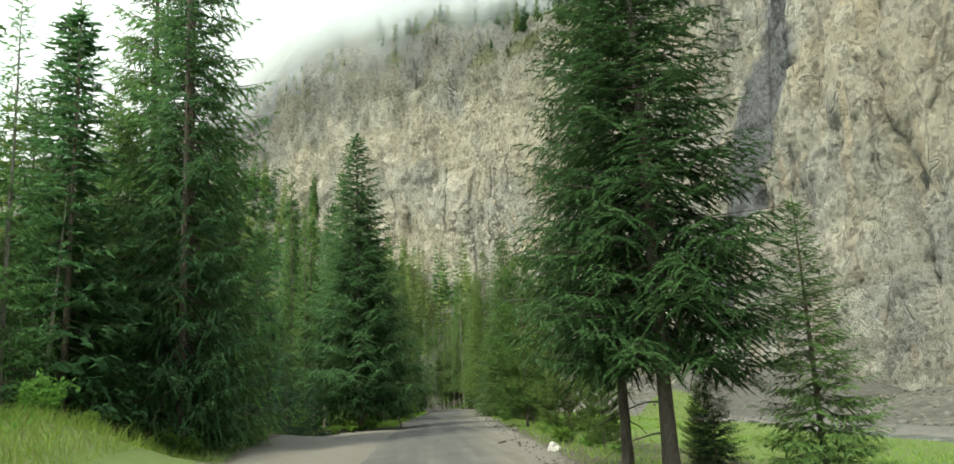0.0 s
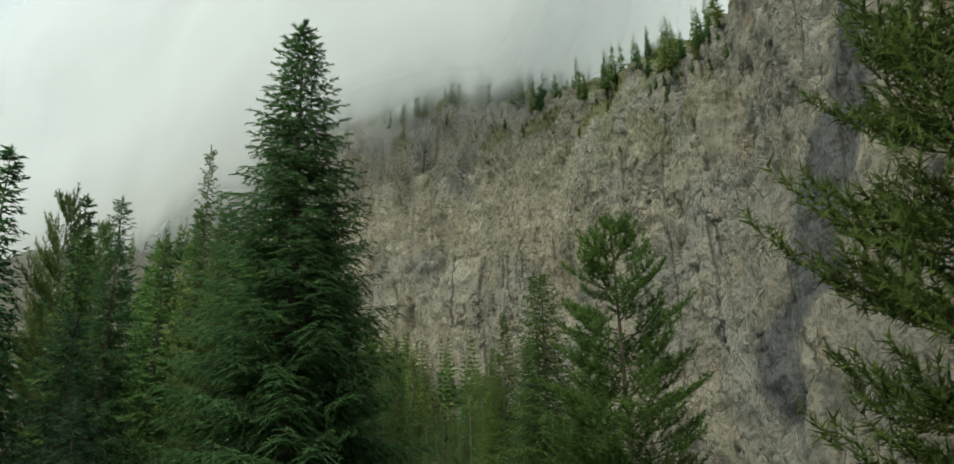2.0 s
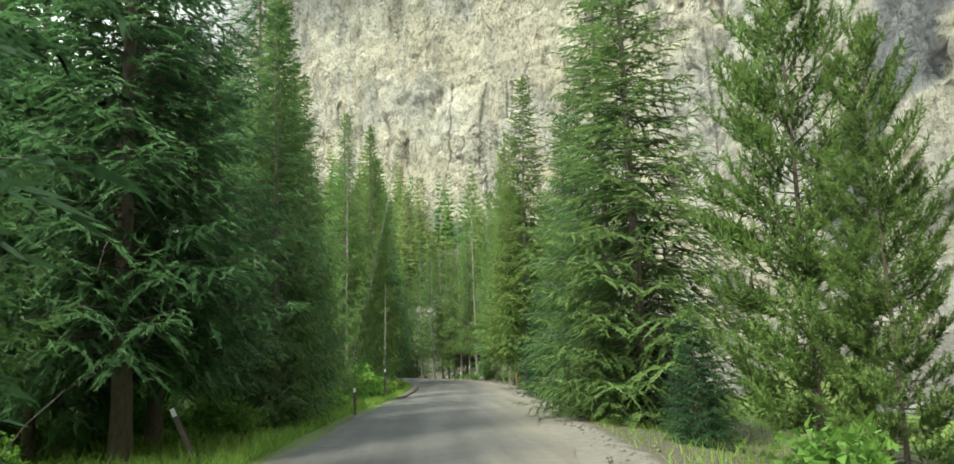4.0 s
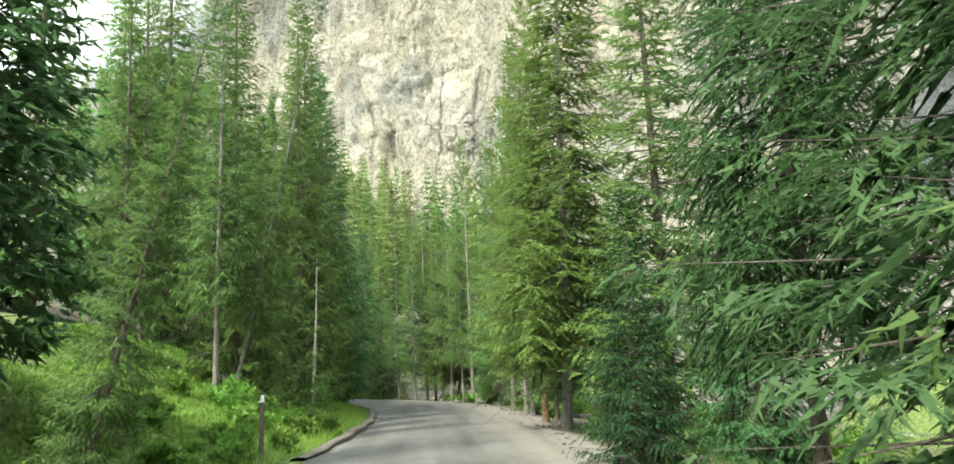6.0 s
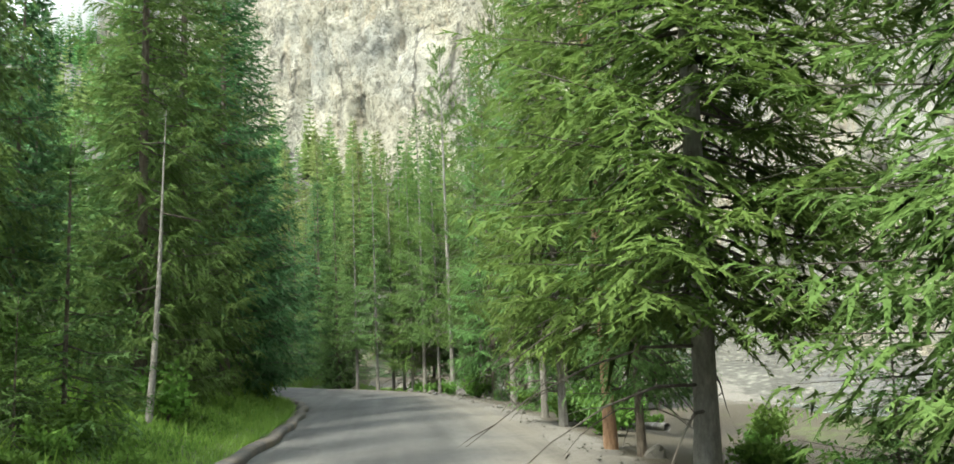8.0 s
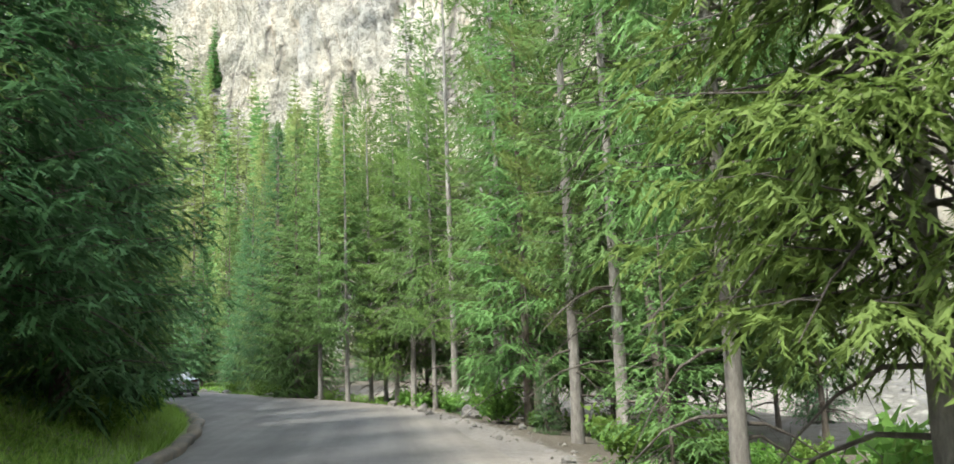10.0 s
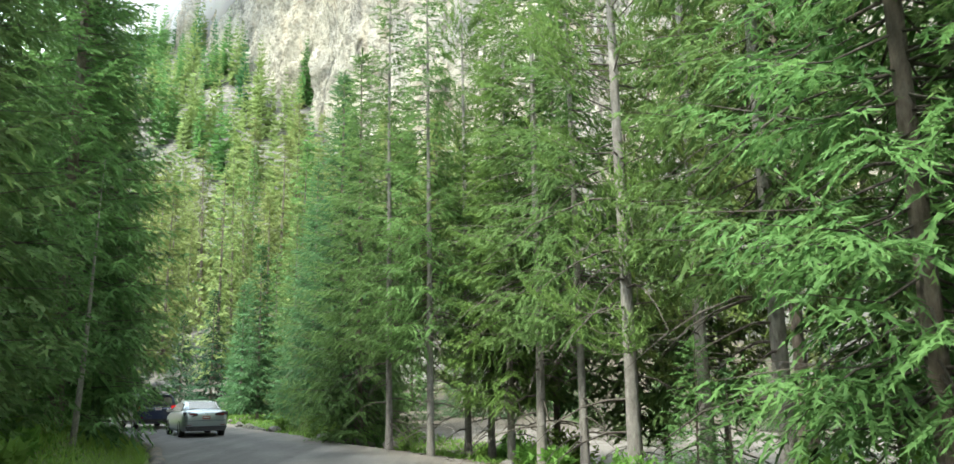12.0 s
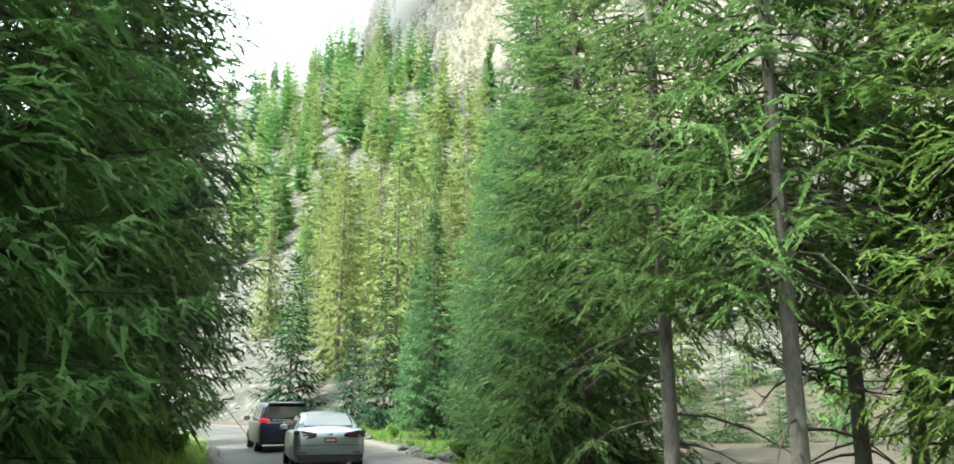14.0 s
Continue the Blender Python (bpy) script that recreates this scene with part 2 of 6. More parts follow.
c = blend(n, l, sand, c, blend(n, l, grain, (0.085, 0.077, 0.065), (0.16, 0.146, 0.122)))
coarse = noise_tex(n, l, v, 3.2, 7, 0.75)
c = blend(n, l, 0.45, c, ramp(n, l, coarse, (0.3, 0.25), (0.7, 0.75)), "OVERLAY")
tracks = noise_tex(n, l, coords(n, l, (1, 0.035, 1)), 1.5, 5, 0.6)
c = blend(n, l, 0.5, c, ramp(n, l, tracks, (0.34, 0.25), (0.66, 0.75)), "OVERLAY")
crack = n.new("ShaderNodeTexVoronoi")
crack.feature, crack.inputs["Scale"].default_value = "DISTANCE_TO_EDGE", 0.33
bent, bend_by = n.new("ShaderNodeVectorMath"), n.new("ShaderNodeTexNoise")
bend_by.inputs["Scale"].default_value, bend_by.inputs["Detail"].default_value = 1.3, 6
l.new(v, bend_by.inputs["Vector"])
bent.operation = "MULTIPLY_ADD"
bent.inputs[1].default_value = (1.1, 1.1, 1.1)
l.new(bend_by.outputs["Color"], bent.inputs[0])
l.new(v, bent.inputs[2])
l.new(bent.outputs["Vector"], crack.inputs["Vector"])
seam_ = ramp(n, l, sums(n, l, "ADD", crack.outputs["Distance"], ramp(n, l, noise_tex(n, l, v, 0.12, 4), (0.46, 0.0), (0.58, 0.05))), (0.0, 0.35), (0.014, 1.0))
c = blend(n, l, seam_, (0.022, 0.022, 0.021), c)
l.new(c, b.inputs["Base Color"])
bump(n, l, b, sums(n, l, "ADD", grain, sums(n, l, "MULTIPLY", coarse, 0.8)), 0.4, 0.014)

# forest floor, grass, gravel and scree by what lies there
EARTH, n, l, b = material("forest_ground", 0.95)
v = coords(n, l)
g1, g2 = noise_tex(n, l, v, 1.1, 8, 0.7), noise_tex(n, l, v, 14, 6, 0.75)
litter = blend(n, l, g2, (0.042, 0.036, 0.026), (0.105, 0.09, 0.064))
turf = blend(n, l, g2, (0.06, 0.095, 0.022), (0.14, 0.195, 0.052))
stones = ramp(n, l, noise_tex(n, l, v, 5.5, 9, 0.8), (0.3, (0.10, 0.093, 0.08)), (0.6, (0.18, 0.168, 0.148)), (0.75, (0.26, 0.245, 0.22)))
scree = ramp(n, l, noise_tex(n, l, v, 0.8, 10, 0.8), (0.3, (0.10, 0.097, 0.082)), (0.55, (0.17, 0.166, 0.142)), (0.75, (0.26, 0.254, 0.222)))
rubble = n.new("ShaderNodeTexVoronoi")
rubble.inputs["Scale"].default_value, rubble.inputs["Detail"].default_value = 0.9, 2.0
l.new(v, rubble.inputs["Vector"])
scree = blend(n, l, 0.75, scree, ramp(n, l, rubble.outputs["Distance"], (0.1, 0.75), (0.9, 0.15)), "OVERLAY")
scree = blend(n, l, 0.7, scree, ramp(n, l, noise_tex(n, l, v, 0.13, 8, 0.75), (0.35, 0.25), (0.65, 0.75)), "OVERLAY")
def worn_edge(name):
    return ramp(n, l, sums(n, l, "ADD", attribute(n, name), sums(n, l, "MULTIPLY", sums(n, l, "SUBTRACT", g1, 0.5), 0.9)), (0.42, 0.0), (0.58, 1.0))
c = blend(n, l, worn_edge("grass"), litter, turf)
c = blend(n, l, worn_edge("gravel"), c, stones)
c = blend(n, l, worn_edge("scree"), c, scree)
c = blend(n, l, worn_edge("ash"), c, blend(n, l, g2, (0.065, 0.066, 0.067), (0.125, 0.123, 0.12)))
l.new(c, b.inputs["Base Color"])
bump(n, l, b, sums(n, l, "ADD", sums(n, l, "ADD", g2, g1), sums(n, l, "MULTIPLY", attribute(n, "scree"), sums(n, l, "MULTIPLY", rubble.outputs["Distance"], -4.0))), 0.8, 0.08)

STONE, n, l, b = material("roadside_stone", 0.9)
v = coords(n, l)
info = n.new("ShaderNodeObjectInfo")
c = ramp(n, l, noise_tex(n, l, v, 6, 8, 0.7), (0.3, (0.075, 0.072, 0.066)), (0.7, (0.17, 0.163, 0.15)))
c = blend(n, l, ramp(n, l, noise_tex(n, l, v, 2.5, 5), (0.56, 0.0), (0.66, 0.7)), c, (0.15, 0.17, 0.09))
l.new(blend(n, l, sums(n, l, "MULTIPLY", info.outputs["Random"], 0.4), c, (0.13, 0.118, 0.10)), b.inputs["Base Color"])
bump(n, l, b, noise_tex(n, l, v, 12, 7, 0.7), 0.7, 0.04)

# coarse dark spoil
SPOIL, n, l, b = material("dark_gravel_spoil", 0.95)
v = coords(n, l)
lump = n.new("ShaderNodeTexVoronoi")
lump.inputs["Scale"].default_value, lump.inputs["Detail"].default_value = 2.2, 2.0
l.new(v, lump.inputs["Vector"])
c = ramp(n, l, noise_tex(n, l, v, 1.3, 9, 0.8), (0.3, (0.05, 0.048, 0.042)), (0.7, (0.108, 0.104, 0.092)))
c = blend(n, l, ramp(n, l, noise_tex(n, l, v, 3.5, 6, 0.85), (0.6, 0.0), (0.7, 0.8)), c, (0.22, 0.22, 0.205))
green = ramp(n, l, sums(n, l, "ADD", attribute(n, "turf"), sums(n, l, "MULTIPLY", sums(n, l, "SUBTRACT", noise_tex(n, l, v, 0.5, 8, 0.7), 0.5), 1.1)), (0.42, 0.0), (0.55, 1.0))
c = blend(n, l, green, c, blend(n, l, noise_tex(n, l, v, 4, 6, 0.7), (0.05, 0.085, 0.018), (0.13, 0.175, 0.042)))
l.new(c, b.inputs["Base Color"])
bump(n, l, b, lump.outputs["Distance"], 0.9, 0.25)

PALE_STONE, n, l, b = material("pale_stone", 0.9)
v = coords(n, l)
l.new(ramp(n, l, noise_tex(n, l, v, 5, 8, 0.7), (0.3, (0.30, 0.295, 0.28)), (0.7, (0.58, 0.57, 0.54))), b.inputs["Base Color"])
bump(n, l, b, noise_tex(n, l, v, 12, 7, 0.7), 0.6, 0.04)

KERB, n, l, b = material("asphalt_kerb", 0.9)
v = coords(n, l)
l.new(blend(n, l, ramp(n, l, noise_tex(n, l, v, 1.3, 6), (0.42, 0.0), (0.6, 0.8)), (0.075, 0.072, 0.068), (0.15, 0.12, 0.09)), b.inputs["Base Color"])
bump(n, l, b, noise_tex(n, l, v, 30, 6, 0.8), 0.5, 0.02)

WATER, n, l, b = material("river_water", 0.12, 0.0, (0.06, 0.075, 0.07))
b.inputs["IOR"].default_value = 1.33
v = coords(n, l, (1, 0.5, 1))
foam = ramp(n, l, noise_tex(n, l, v, 0.9, 8, 0.75, 1.0), (0.55, 0.0), (0.68, 0.9))
l.new(blend(n, l, foam, (0.05, 0.065, 0.06), (0.62, 0.65, 0.66)), b.inputs["Base Color"])
l.new(sums(n, l, "ADD", sums(n, l, "MULTIPLY", foam, 0.5), 0.1), b.inputs["Roughness"])
bump(n, l, b, noise_tex(n, l, v, 2.2, 6, 0.6, 0.8), 0.7, 0.25)

POST_PAINT, n, l, b = material("brown_post", 0.7)
l.new(ramp(n, l, noise_tex(n, l, coords(n, l, (6, 6, 1)), 9, 6), (0.3, (0.055, 0.042, 0.034)), (0.75, (0.13, 0.10, 0.08))), b.inputs["Base Color"])
REFLECTOR, n, l, b = material("white_reflector", 0.4)
l.new(ramp(n, l, noise_tex(n, l, coords(n, l), 40, 4), (0.3, (0.62, 0.63, 0.64)), (0.7, (0.8, 0.8, 0.8))), b.inputs["Base Color"])

# drifting cloud: thin sheets, patchy, thicker away from the clear side
MIST = bpy.data.materials.new("mist")
MIST.use_nodes = True
n, l = MIST.node_tree.nodes, MIST.node_tree.links
n.remove(n["Principled BSDF"])
dif, trl, add, clear, mx = (n.new(k) for k in ("ShaderNodeBsdfDiffuse", "ShaderNodeBsdfTranslucent", "ShaderNodeMixShader", "ShaderNodeBsdfTransparent", "ShaderNodeMixShader"))
for k in (dif, trl):
    k.inputs["Color"].default_value = (0.90, 0.93, 0.955, 1)
l.new(dif.outputs[0], add.inputs[1])
l.new(trl.outputs[0], add.inputs[2])
v = coords(n, l)
puff = ramp(n, l, noise_tex(n, l, v, 0.009, 1, 0.4, 0.0), (0.30, 0.7), (0.62, 1.0))
l.new(sums(n, l, "MULTIPLY", puff, attribute(n, "thick")), mx.inputs["Fac"])
l.new(clear.outputs[0], mx.inputs[1])
l.new(add.outputs[0], mx.inputs[2])
l.new(mx.outputs[0], n["Material Output"].inputs["Surface"])

# ---- mesh helpers ----
def quad_mesh(name, verts, quads, mat, growth=None, smooth=False):
    """A mesh from numpy arrays of corners and of faces with three or four sides."""
    me = bpy.data.meshes.new(name)
    me.vertices.add(len(verts))
    me.vertices.foreach_set("co", np.asarray(verts, np.float32).ravel())
    me.loops.add(quads.size)
    me.loops.foreach_set("vertex_index", quads.astype(np.int32).ravel())
    me.polygons.add(len(quads))
    me.polygons.foreach_set("loop_start", np.arange(0, quads.size, quads.shape[1], dtype=np.int32))
    me.update(calc_edges=True)
    if smooth:
        me.polygons.foreach_set("use_smooth", np.ones(len(quads), bool))
    me.materials.append(mat)
    if growth is not None:
        me.attributes.new("growth", "FLOAT", "POINT").data.foreach_set("value", np.asarray(growth, np.float32))
    return me


def part(name, bm, mat, parent, label=""):
    me = bpy.data.meshes.new(name)
    bm.to_mesh(me)
    bm.free()
    me.materials.append(mat)
    ob = new(name, me)
    ob.parent = parent
    return tagged(ob, label)


def smoothstep(a, b, x):
    t = np.clip((x - a) / (b - a), 0, 1)
    return t * t * (3 - 2 * t)


def lattice(ix, iy, iz, seed):
    h = (ix * 374761393 + iy * 668265263 + iz * 2147483647 + seed * 974634773) & 0xFFFFFFFF
    h = ((h ^ (h >> 13)) * 1274126177) & 0xFFFFFFFF
    h = ((h ^ (h >> 16)) * 2246822519) & 0xFFFFFFFF
    return ((h ^ (h >> 15)) & 0xFFFFFF) / 0xFFFFFF


def value_noise(x, y, z, seed=0):
    """Smooth noise from 0 to 1 over arrays."""
    x, y, z = np.broadcast_arrays(*(np.asarray(k, float) for k in (x, y, z)))
    i = [np.floor(k).astype(np.int64) for k in (x, y, z)]
    f = [k - j for k, j in zip((x, y, z), i)]
    f = [k * k * (3 - 2 * k) for k in f]
    out = 0
    for a in (0, 1):
        for b_ in (0, 1):
            for c_ in (0, 1):
                w = (f[0] if a else 1 - f[0]) * (f[1] if b_ else 1 - f[1]) * (f[2] if c_ else 1 - f[2])
                out = out + w * lattice(i[0] + a, i[1] + b_, i[2] + c_, seed)
    return out


def fbm(x, y, z, octaves=4, seed=0, ridged=False):
    total, amp, norm = 0, 1.0, 0.0
    for o in range(octaves):
        v_ = value_noise(x * 2**o, y * 2**o, z * 2**o, seed + o)
        total = total + amp * (1 - np.abs(2 * v_ - 1) if ridged else v_)
        norm += amp
        amp *= 0.5
    return total / norm


def grid_quads(rows, cols):
    r, c_ = np.meshgrid(np.arange(rows - 1), np.arange(cols - 1), indexing="ij")
    a = (r * cols + c_).ravel()
    return np.stack([a, a + 1, a + cols + 1, a + cols], 1)


def put_attribute(me, name, values):
    me.attributes.new(name, "FLOAT", "POINT").data.foreach_set("value", np.asarray(values, np.float32).ravel())


# ---- the lie of the land ----
LEFT_Y = (-60, 0, 24, 40, 69, 80, 93, 101, 112, 123, 130, 138, 149, 158, 167, 183, 196, 206, 214, 222, 260)
LEFT_X = (-3.4, -2.3, -1.7, -1.4, -0.75, -0.3, 0.7, 1.35, 1.7, 1.3, 0.65, -0.85, -4.1, -8.7, -14, -24, -36, -52, -75, -110, -300)
RIGHT_Y = (-60, 0, 21, 34, 63, 76, 94, 106, 111, 120, 132, 142, 150, 161, 173, 183, 196, 206, 214, 222, 260)
RIGHT_X = (0.9, 2.3, 2.8, 3.4, 4.6, 5.4, 6.8, 7.3, 7.6, 7.6, 7.1, 5.6, 2.8, -3.6, -10.0, -16, -26, -37, -53, -80, -250)


def smooth_curve(y, ky, kx):
    return sum(np.interp(np.asarray(y, float) + d, ky, kx) for d in (-3, -1.5, 0, 1.5, 3)) / 5


def road_left(y):
    return smooth_curve(y, LEFT_Y, LEFT_X)


def road_right(y):
    return smooth_curve(y, RIGHT_Y, RIGHT_X)


def road_height(y):
    return 0.014 * np.maximum(np.asarray(y, float) - 143, 0) - 0.00002 * np.maximum(np.asarray(y, float) - 143, 0) ** 2


CLIFF = ((82, -160), (80, -60), (76, 20), (70, 90), (63, 140), (57, 180), (46, 226), (26, 264), (6, 279), (-16, 296), (-62, 350), (-105, 405), (-170, 480), (-300, 600), (-520, 760))
cliff_way = np.array(CLIFF, float)
cliff_len = np.r_[0, np.cumsum(np.hypot(*np.diff(cliff_way, axis=0).T))]


def cliff_at(s):
    return np.stack([sum(np.interp(s + d, cliff_len, cliff_way[:, k]) for d in (-12, -6, 0, 6, 12)) / 5 for k in (0, 1)], -1)


cliff_s = np.arange(0, cliff_len[-1], 8.0)
cliff_line = cliff_at(cliff_s)


def from_cliff(x, y):
    """Distance to the foot of the cliff."""
    d = np.full(np.shape(x), 1e9)
    for px, py in cliff_line:
        d = np.minimum(d, (x - px) ** 2 + (y - py) ** 2)
    return np.sqrt(d)


def land(x, y):
    """Height of the ground."""
    x, y = np.broadcast_arrays(np.asarray(x, float), np.asarray(y, float))
    lx, rx, zr = road_left(y), road_right(y), road_height(y)
    u, w = lx - x, x - rx
    # left: level by the turnout, a steep grassy bank further on, then the wooded hillside
    near = smoothstep(72, 98, y) * (1 - smoothstep(168, 195, y))
    flat = 7.0 * (1 - near) + 0.7 * near
    rise = (0.20 * (1 - near) + 0.46 * near) * np.clip(u - flat, 0, 8) + 0.30 * np.clip(u - flat - 8, 0, 500)
    rise = rise * (1 - 0.75 * smoothstep(175, 215, y))
    rough_ = (fbm(x / 7, y / 7, 0, 4, 5) - 0.5) * 1.4
    left = zr + rise + rough_ * np.clip((u - 1.2) / 6, 0, 1)
    left = left + 1.3 * np.exp(-(((x + 9.6) / 3.0) ** 2 + ((y - 21) / 4.0) ** 2))  # spoil heap by the turnout
    # right: shoulder, drop to the river flat
    drop = -0.7 * smoothstep(1.4, 6.0, w) - 2.0 * smoothstep(20.0, 24.0, x) - 0.12 * smoothstep(0.2, 1.4, w)
    bed = -1.6 * smoothstep(21, 25, x) * (1 - smoothstep(36, 41, x))
    right = drop + (bed + rough_ * 0.45) * smoothstep(1.5, 9, w)
    right = right + 0.42 * np.clip(22 - from_cliff(x, y), 0, 60) * (0.35 + 0.65 * smoothstep(170, 215, y))
    right = right * (1 - smoothstep(150, 178, y)) + (zr - 0.1 + rough_ * 0.4 * smoothstep(1.5, 6, w)) * smoothstep(150, 178, y)
    # scree slope beyond the bend
    d = (0.3 * (x + 25) + 0.95 * (y - 199)) / 0.996
    d = np.maximum(d + (fbm(x / 30, y / 30, 1, 3, 9) - 0.5) * 10, 0)
    slope_ = 0.34 * d + 0.0019 * np.minimum(d, 140) ** 2 + 0.20 * np.maximum(d - 45, 0) * smoothstep(-12, -65, x)
    right = right + slope_ * smoothstep(1.5, 10, w)
    z = np.where(u > 0, left, np.where(w > 0, right, zr - 0.09))
    edge_dip = -0.09 * (1 - smoothstep(0, 0.5, np.maximum(u, w)))
    return z + edge_dip * (np.maximum(u, w) > 0)


def stretched(lo, hi, step, far, ratio=1.22):
    core = list(np.arange(lo, hi + step / 2, step))
    s_ = step
    a, b_ = lo, hi
    left_, right_ = [], []
    while b_ < far:
        s_ *= ratio
        a, b_ = a - s_, b_ + s_
        left_.append(a)
        right_.append(b_)
    return np.array(left_[::-1] + core + right_)


gx = np.concatenate([k for k in (stretched(-26, 30, 0.7, 2200),)])
gy = stretched(-12, 236, 1.0, 2400)
GX, GY = np.meshgrid(gx, gy)
GZ = land(GX, GY)
ground = new("ground", quad_mesh("ground", np.stack([GX, GY, GZ], -1).reshape(-1, 3), grid_quads(len(gy), len(gx)), EARTH, smooth=True))
U, W = road_left(GY) - GX, GX - road_right(GY)
turnout = smoothstep(20, 27, GY) * (1 - smoothstep(50, 62, GY)) * (1 - smoothstep(4.0, 6.5, U + 0.05 * np.abs(GY - 40))) * (U > -0.5)
river_flat = smoothstep(6, 9, W) * (1 - smoothstep(160, 185, GY))
grass = np.where(U > 0, 0.25 + 0.55 * (1 - smoothstep(5, 13, U)) + 0.35 * smoothstep(85, 100, GY) * (1 - smoothstep(9, 16, U)) * (1 - smoothstep(118, 132, GY)), 0.15 + 0.6 * river_flat * (1 - smoothstep(42, 46, GX)) * (1 - 0.45 * smoothstep(88, 98, GY) - 0.4 * smoothstep(114, 130, GY)))
put_attribute(ground.data, "grass", grass - turnout)
shoulder = np.clip(1 - np.abs(W - 0.3) / 1.6, 0, 1) + 0.8 * np.clip(1 - np.abs(U) / 0.5, 0, 1)
bars = smoothstep(23, 25, GX) * (1 - smoothstep(43, 50, GX)) * (1 - smoothstep(165, 185, GY))
put_attribute(ground.data, "gravel", np.maximum(np.maximum(np.maximum(shoulder, turnout), 0.75 * bars), 0.6 * river_flat * smoothstep(118, 132, GY)))
beyond = smoothstep(1, 5, W) * smoothstep(188, 210, GY)
put_attribute(ground.data, "scree", np.maximum(0.85 * beyond, smoothstep(30, 18, from_cliff(GX, GY)) * (W > 0)))
put_attribute(ground.data, "ash", 0.52 * smoothstep(36, 41, GX) * (1 - smoothstep(48, 53, GX)) * (1 - smoothstep(160, 185, GY)))
tagged(ground, "forest floor, grassy verges, gravel shoulder and pale scree", "ground", kind="structure")

# road sheet
ry = np.concatenate([np.arange(-60, 60, 1.5), np.arange(60, 260, 0.8)])
ru = np.linspace(0, 1, 17)
RY, RU = np.meshgrid(ry, ru, indexing="ij")
wob = (fbm(ry * 0.35, 0, 3, 3, 21) - 0.5) * 0.35
wob2 = (fbm(ry * 0.35, 0, 9, 3, 22) - 0.5) * 0.9
RX = (road_left(RY) + wob[:, None]) * (1 - RU) + (road_right(RY) + wob2[:, None]) * RU
RZ = road_height(RY) + 0.02 - 0.05 * (2 * RU - 1) ** 2 + (fbm(RX / 3, RY / 3, 2, 3, 4) - 0.5) * 0.03
road = new("road", quad_mesh("road", np.stack([RX, RY, RZ], -1).reshape(-1, 3), grid_quads(len(ry), len(ru)), ASPHALT, smooth=True))
uvs = road.data.uv_layers.new(name="UVMap")
idx = np.zeros(len(road.data.loops), np.int32)
road.data.loops.foreach_get("vertex_index", idx)
uvs.data.foreach_set("uv", np.stack([RU.ravel()[idx], RY.ravel()[idx]], 1).astype(np.float32).ravel())
tagged(road, "worn grey asphalt road, sandy along one edge", "road", kind="structure")

# asphalt kerb along the left of the bend
ky = np.arange(96, 168, 0.6)
prof = ((-0.05, -0.12), (0.0, 0.10), (-0.08, 0.15), (-0.26, 0.15), (-0.36, 0.06), (-0.42, -0.12))
verts = []
for y in ky:
    hx, hz = float(road_left(y)) + 0.12 + 0.06 * math.sin(y * 1.3), float(road_height(y))
    low = 0.25 + 0.75 * min(1.0, (y - 96) / 8)
    verts += [(hx + a, y, hz + c_ * low + 0.02 * noise.noise((y, a * 9, 0))) for a, c_ in prof]
kerb = new("kerb", quad_mesh("kerb", np.array(verts), grid_quads(len(ky), len(prof)), KERB))
tagged(kerb, "low dark asphalt kerb edged with dirt", "kerb", kind="structure")

# river
wy = np.arange(-200, 190, 4.0)
wx = np.linspace(19, 43, 13)
WX, WY = np.meshgrid(wx, wy)
river = new("water", quad_mesh("water", np.stack([WX, WY, -3.15 + 0.05 * fbm(WX / 3, WY / 3, 0, 2, 3)], -1).reshape(-1, 3), grid_quads(len(wy), len(wx)), WATER, smooth=True))
tagged(river, "shallow fast river with white riffles", "river", kind="structure")

# spoil heap on the far bank, grown over on one flank
hx_, hy_ = np.linspace(32, 74, 85), np.linspace(98, 158, 100)
HX, HY = np.meshgrid(hx_, hy_)
cone = 7.4 * np.clip(1 - np.hypot((HX - 45) / 11.5, (HY - 133) / 17), 0, 1) ** 0.85
cone = np.maximum(cone, 6.2 * np.clip(1 - np.hypot((HX - 56) / 14, (HY - 124) / 20), 0, 1) ** 0.85)
HZ = land(HX, HY) - 0.25 + cone + (fbm(HX / 2.2, HY / 2.2, 0, 4, 19) - 0.5) * 0.9 * np.minimum(cone, 1)
spoil = new("gravel_heap", quad_mesh("gravel_heap", np.stack([HX, HY, HZ], -1).reshape(-1, 3), grid_quads(len(hy_), len(hx_)), SPOIL, smooth=True))
put_attribute(spoil.data, "turf", np.clip(0.9 * smoothstep(41.8, 39.0, HX + 0.12 * (HY - 130)) * smoothstep(0.3, 1.6, cone) + 0.15 * smoothstep(1.5, 0.2, cone), 0, 1) * (cone > 0.05))
tagged(spoil, "dark gravel heap with bright grass on one flank", "gravel heap", kind="structure")

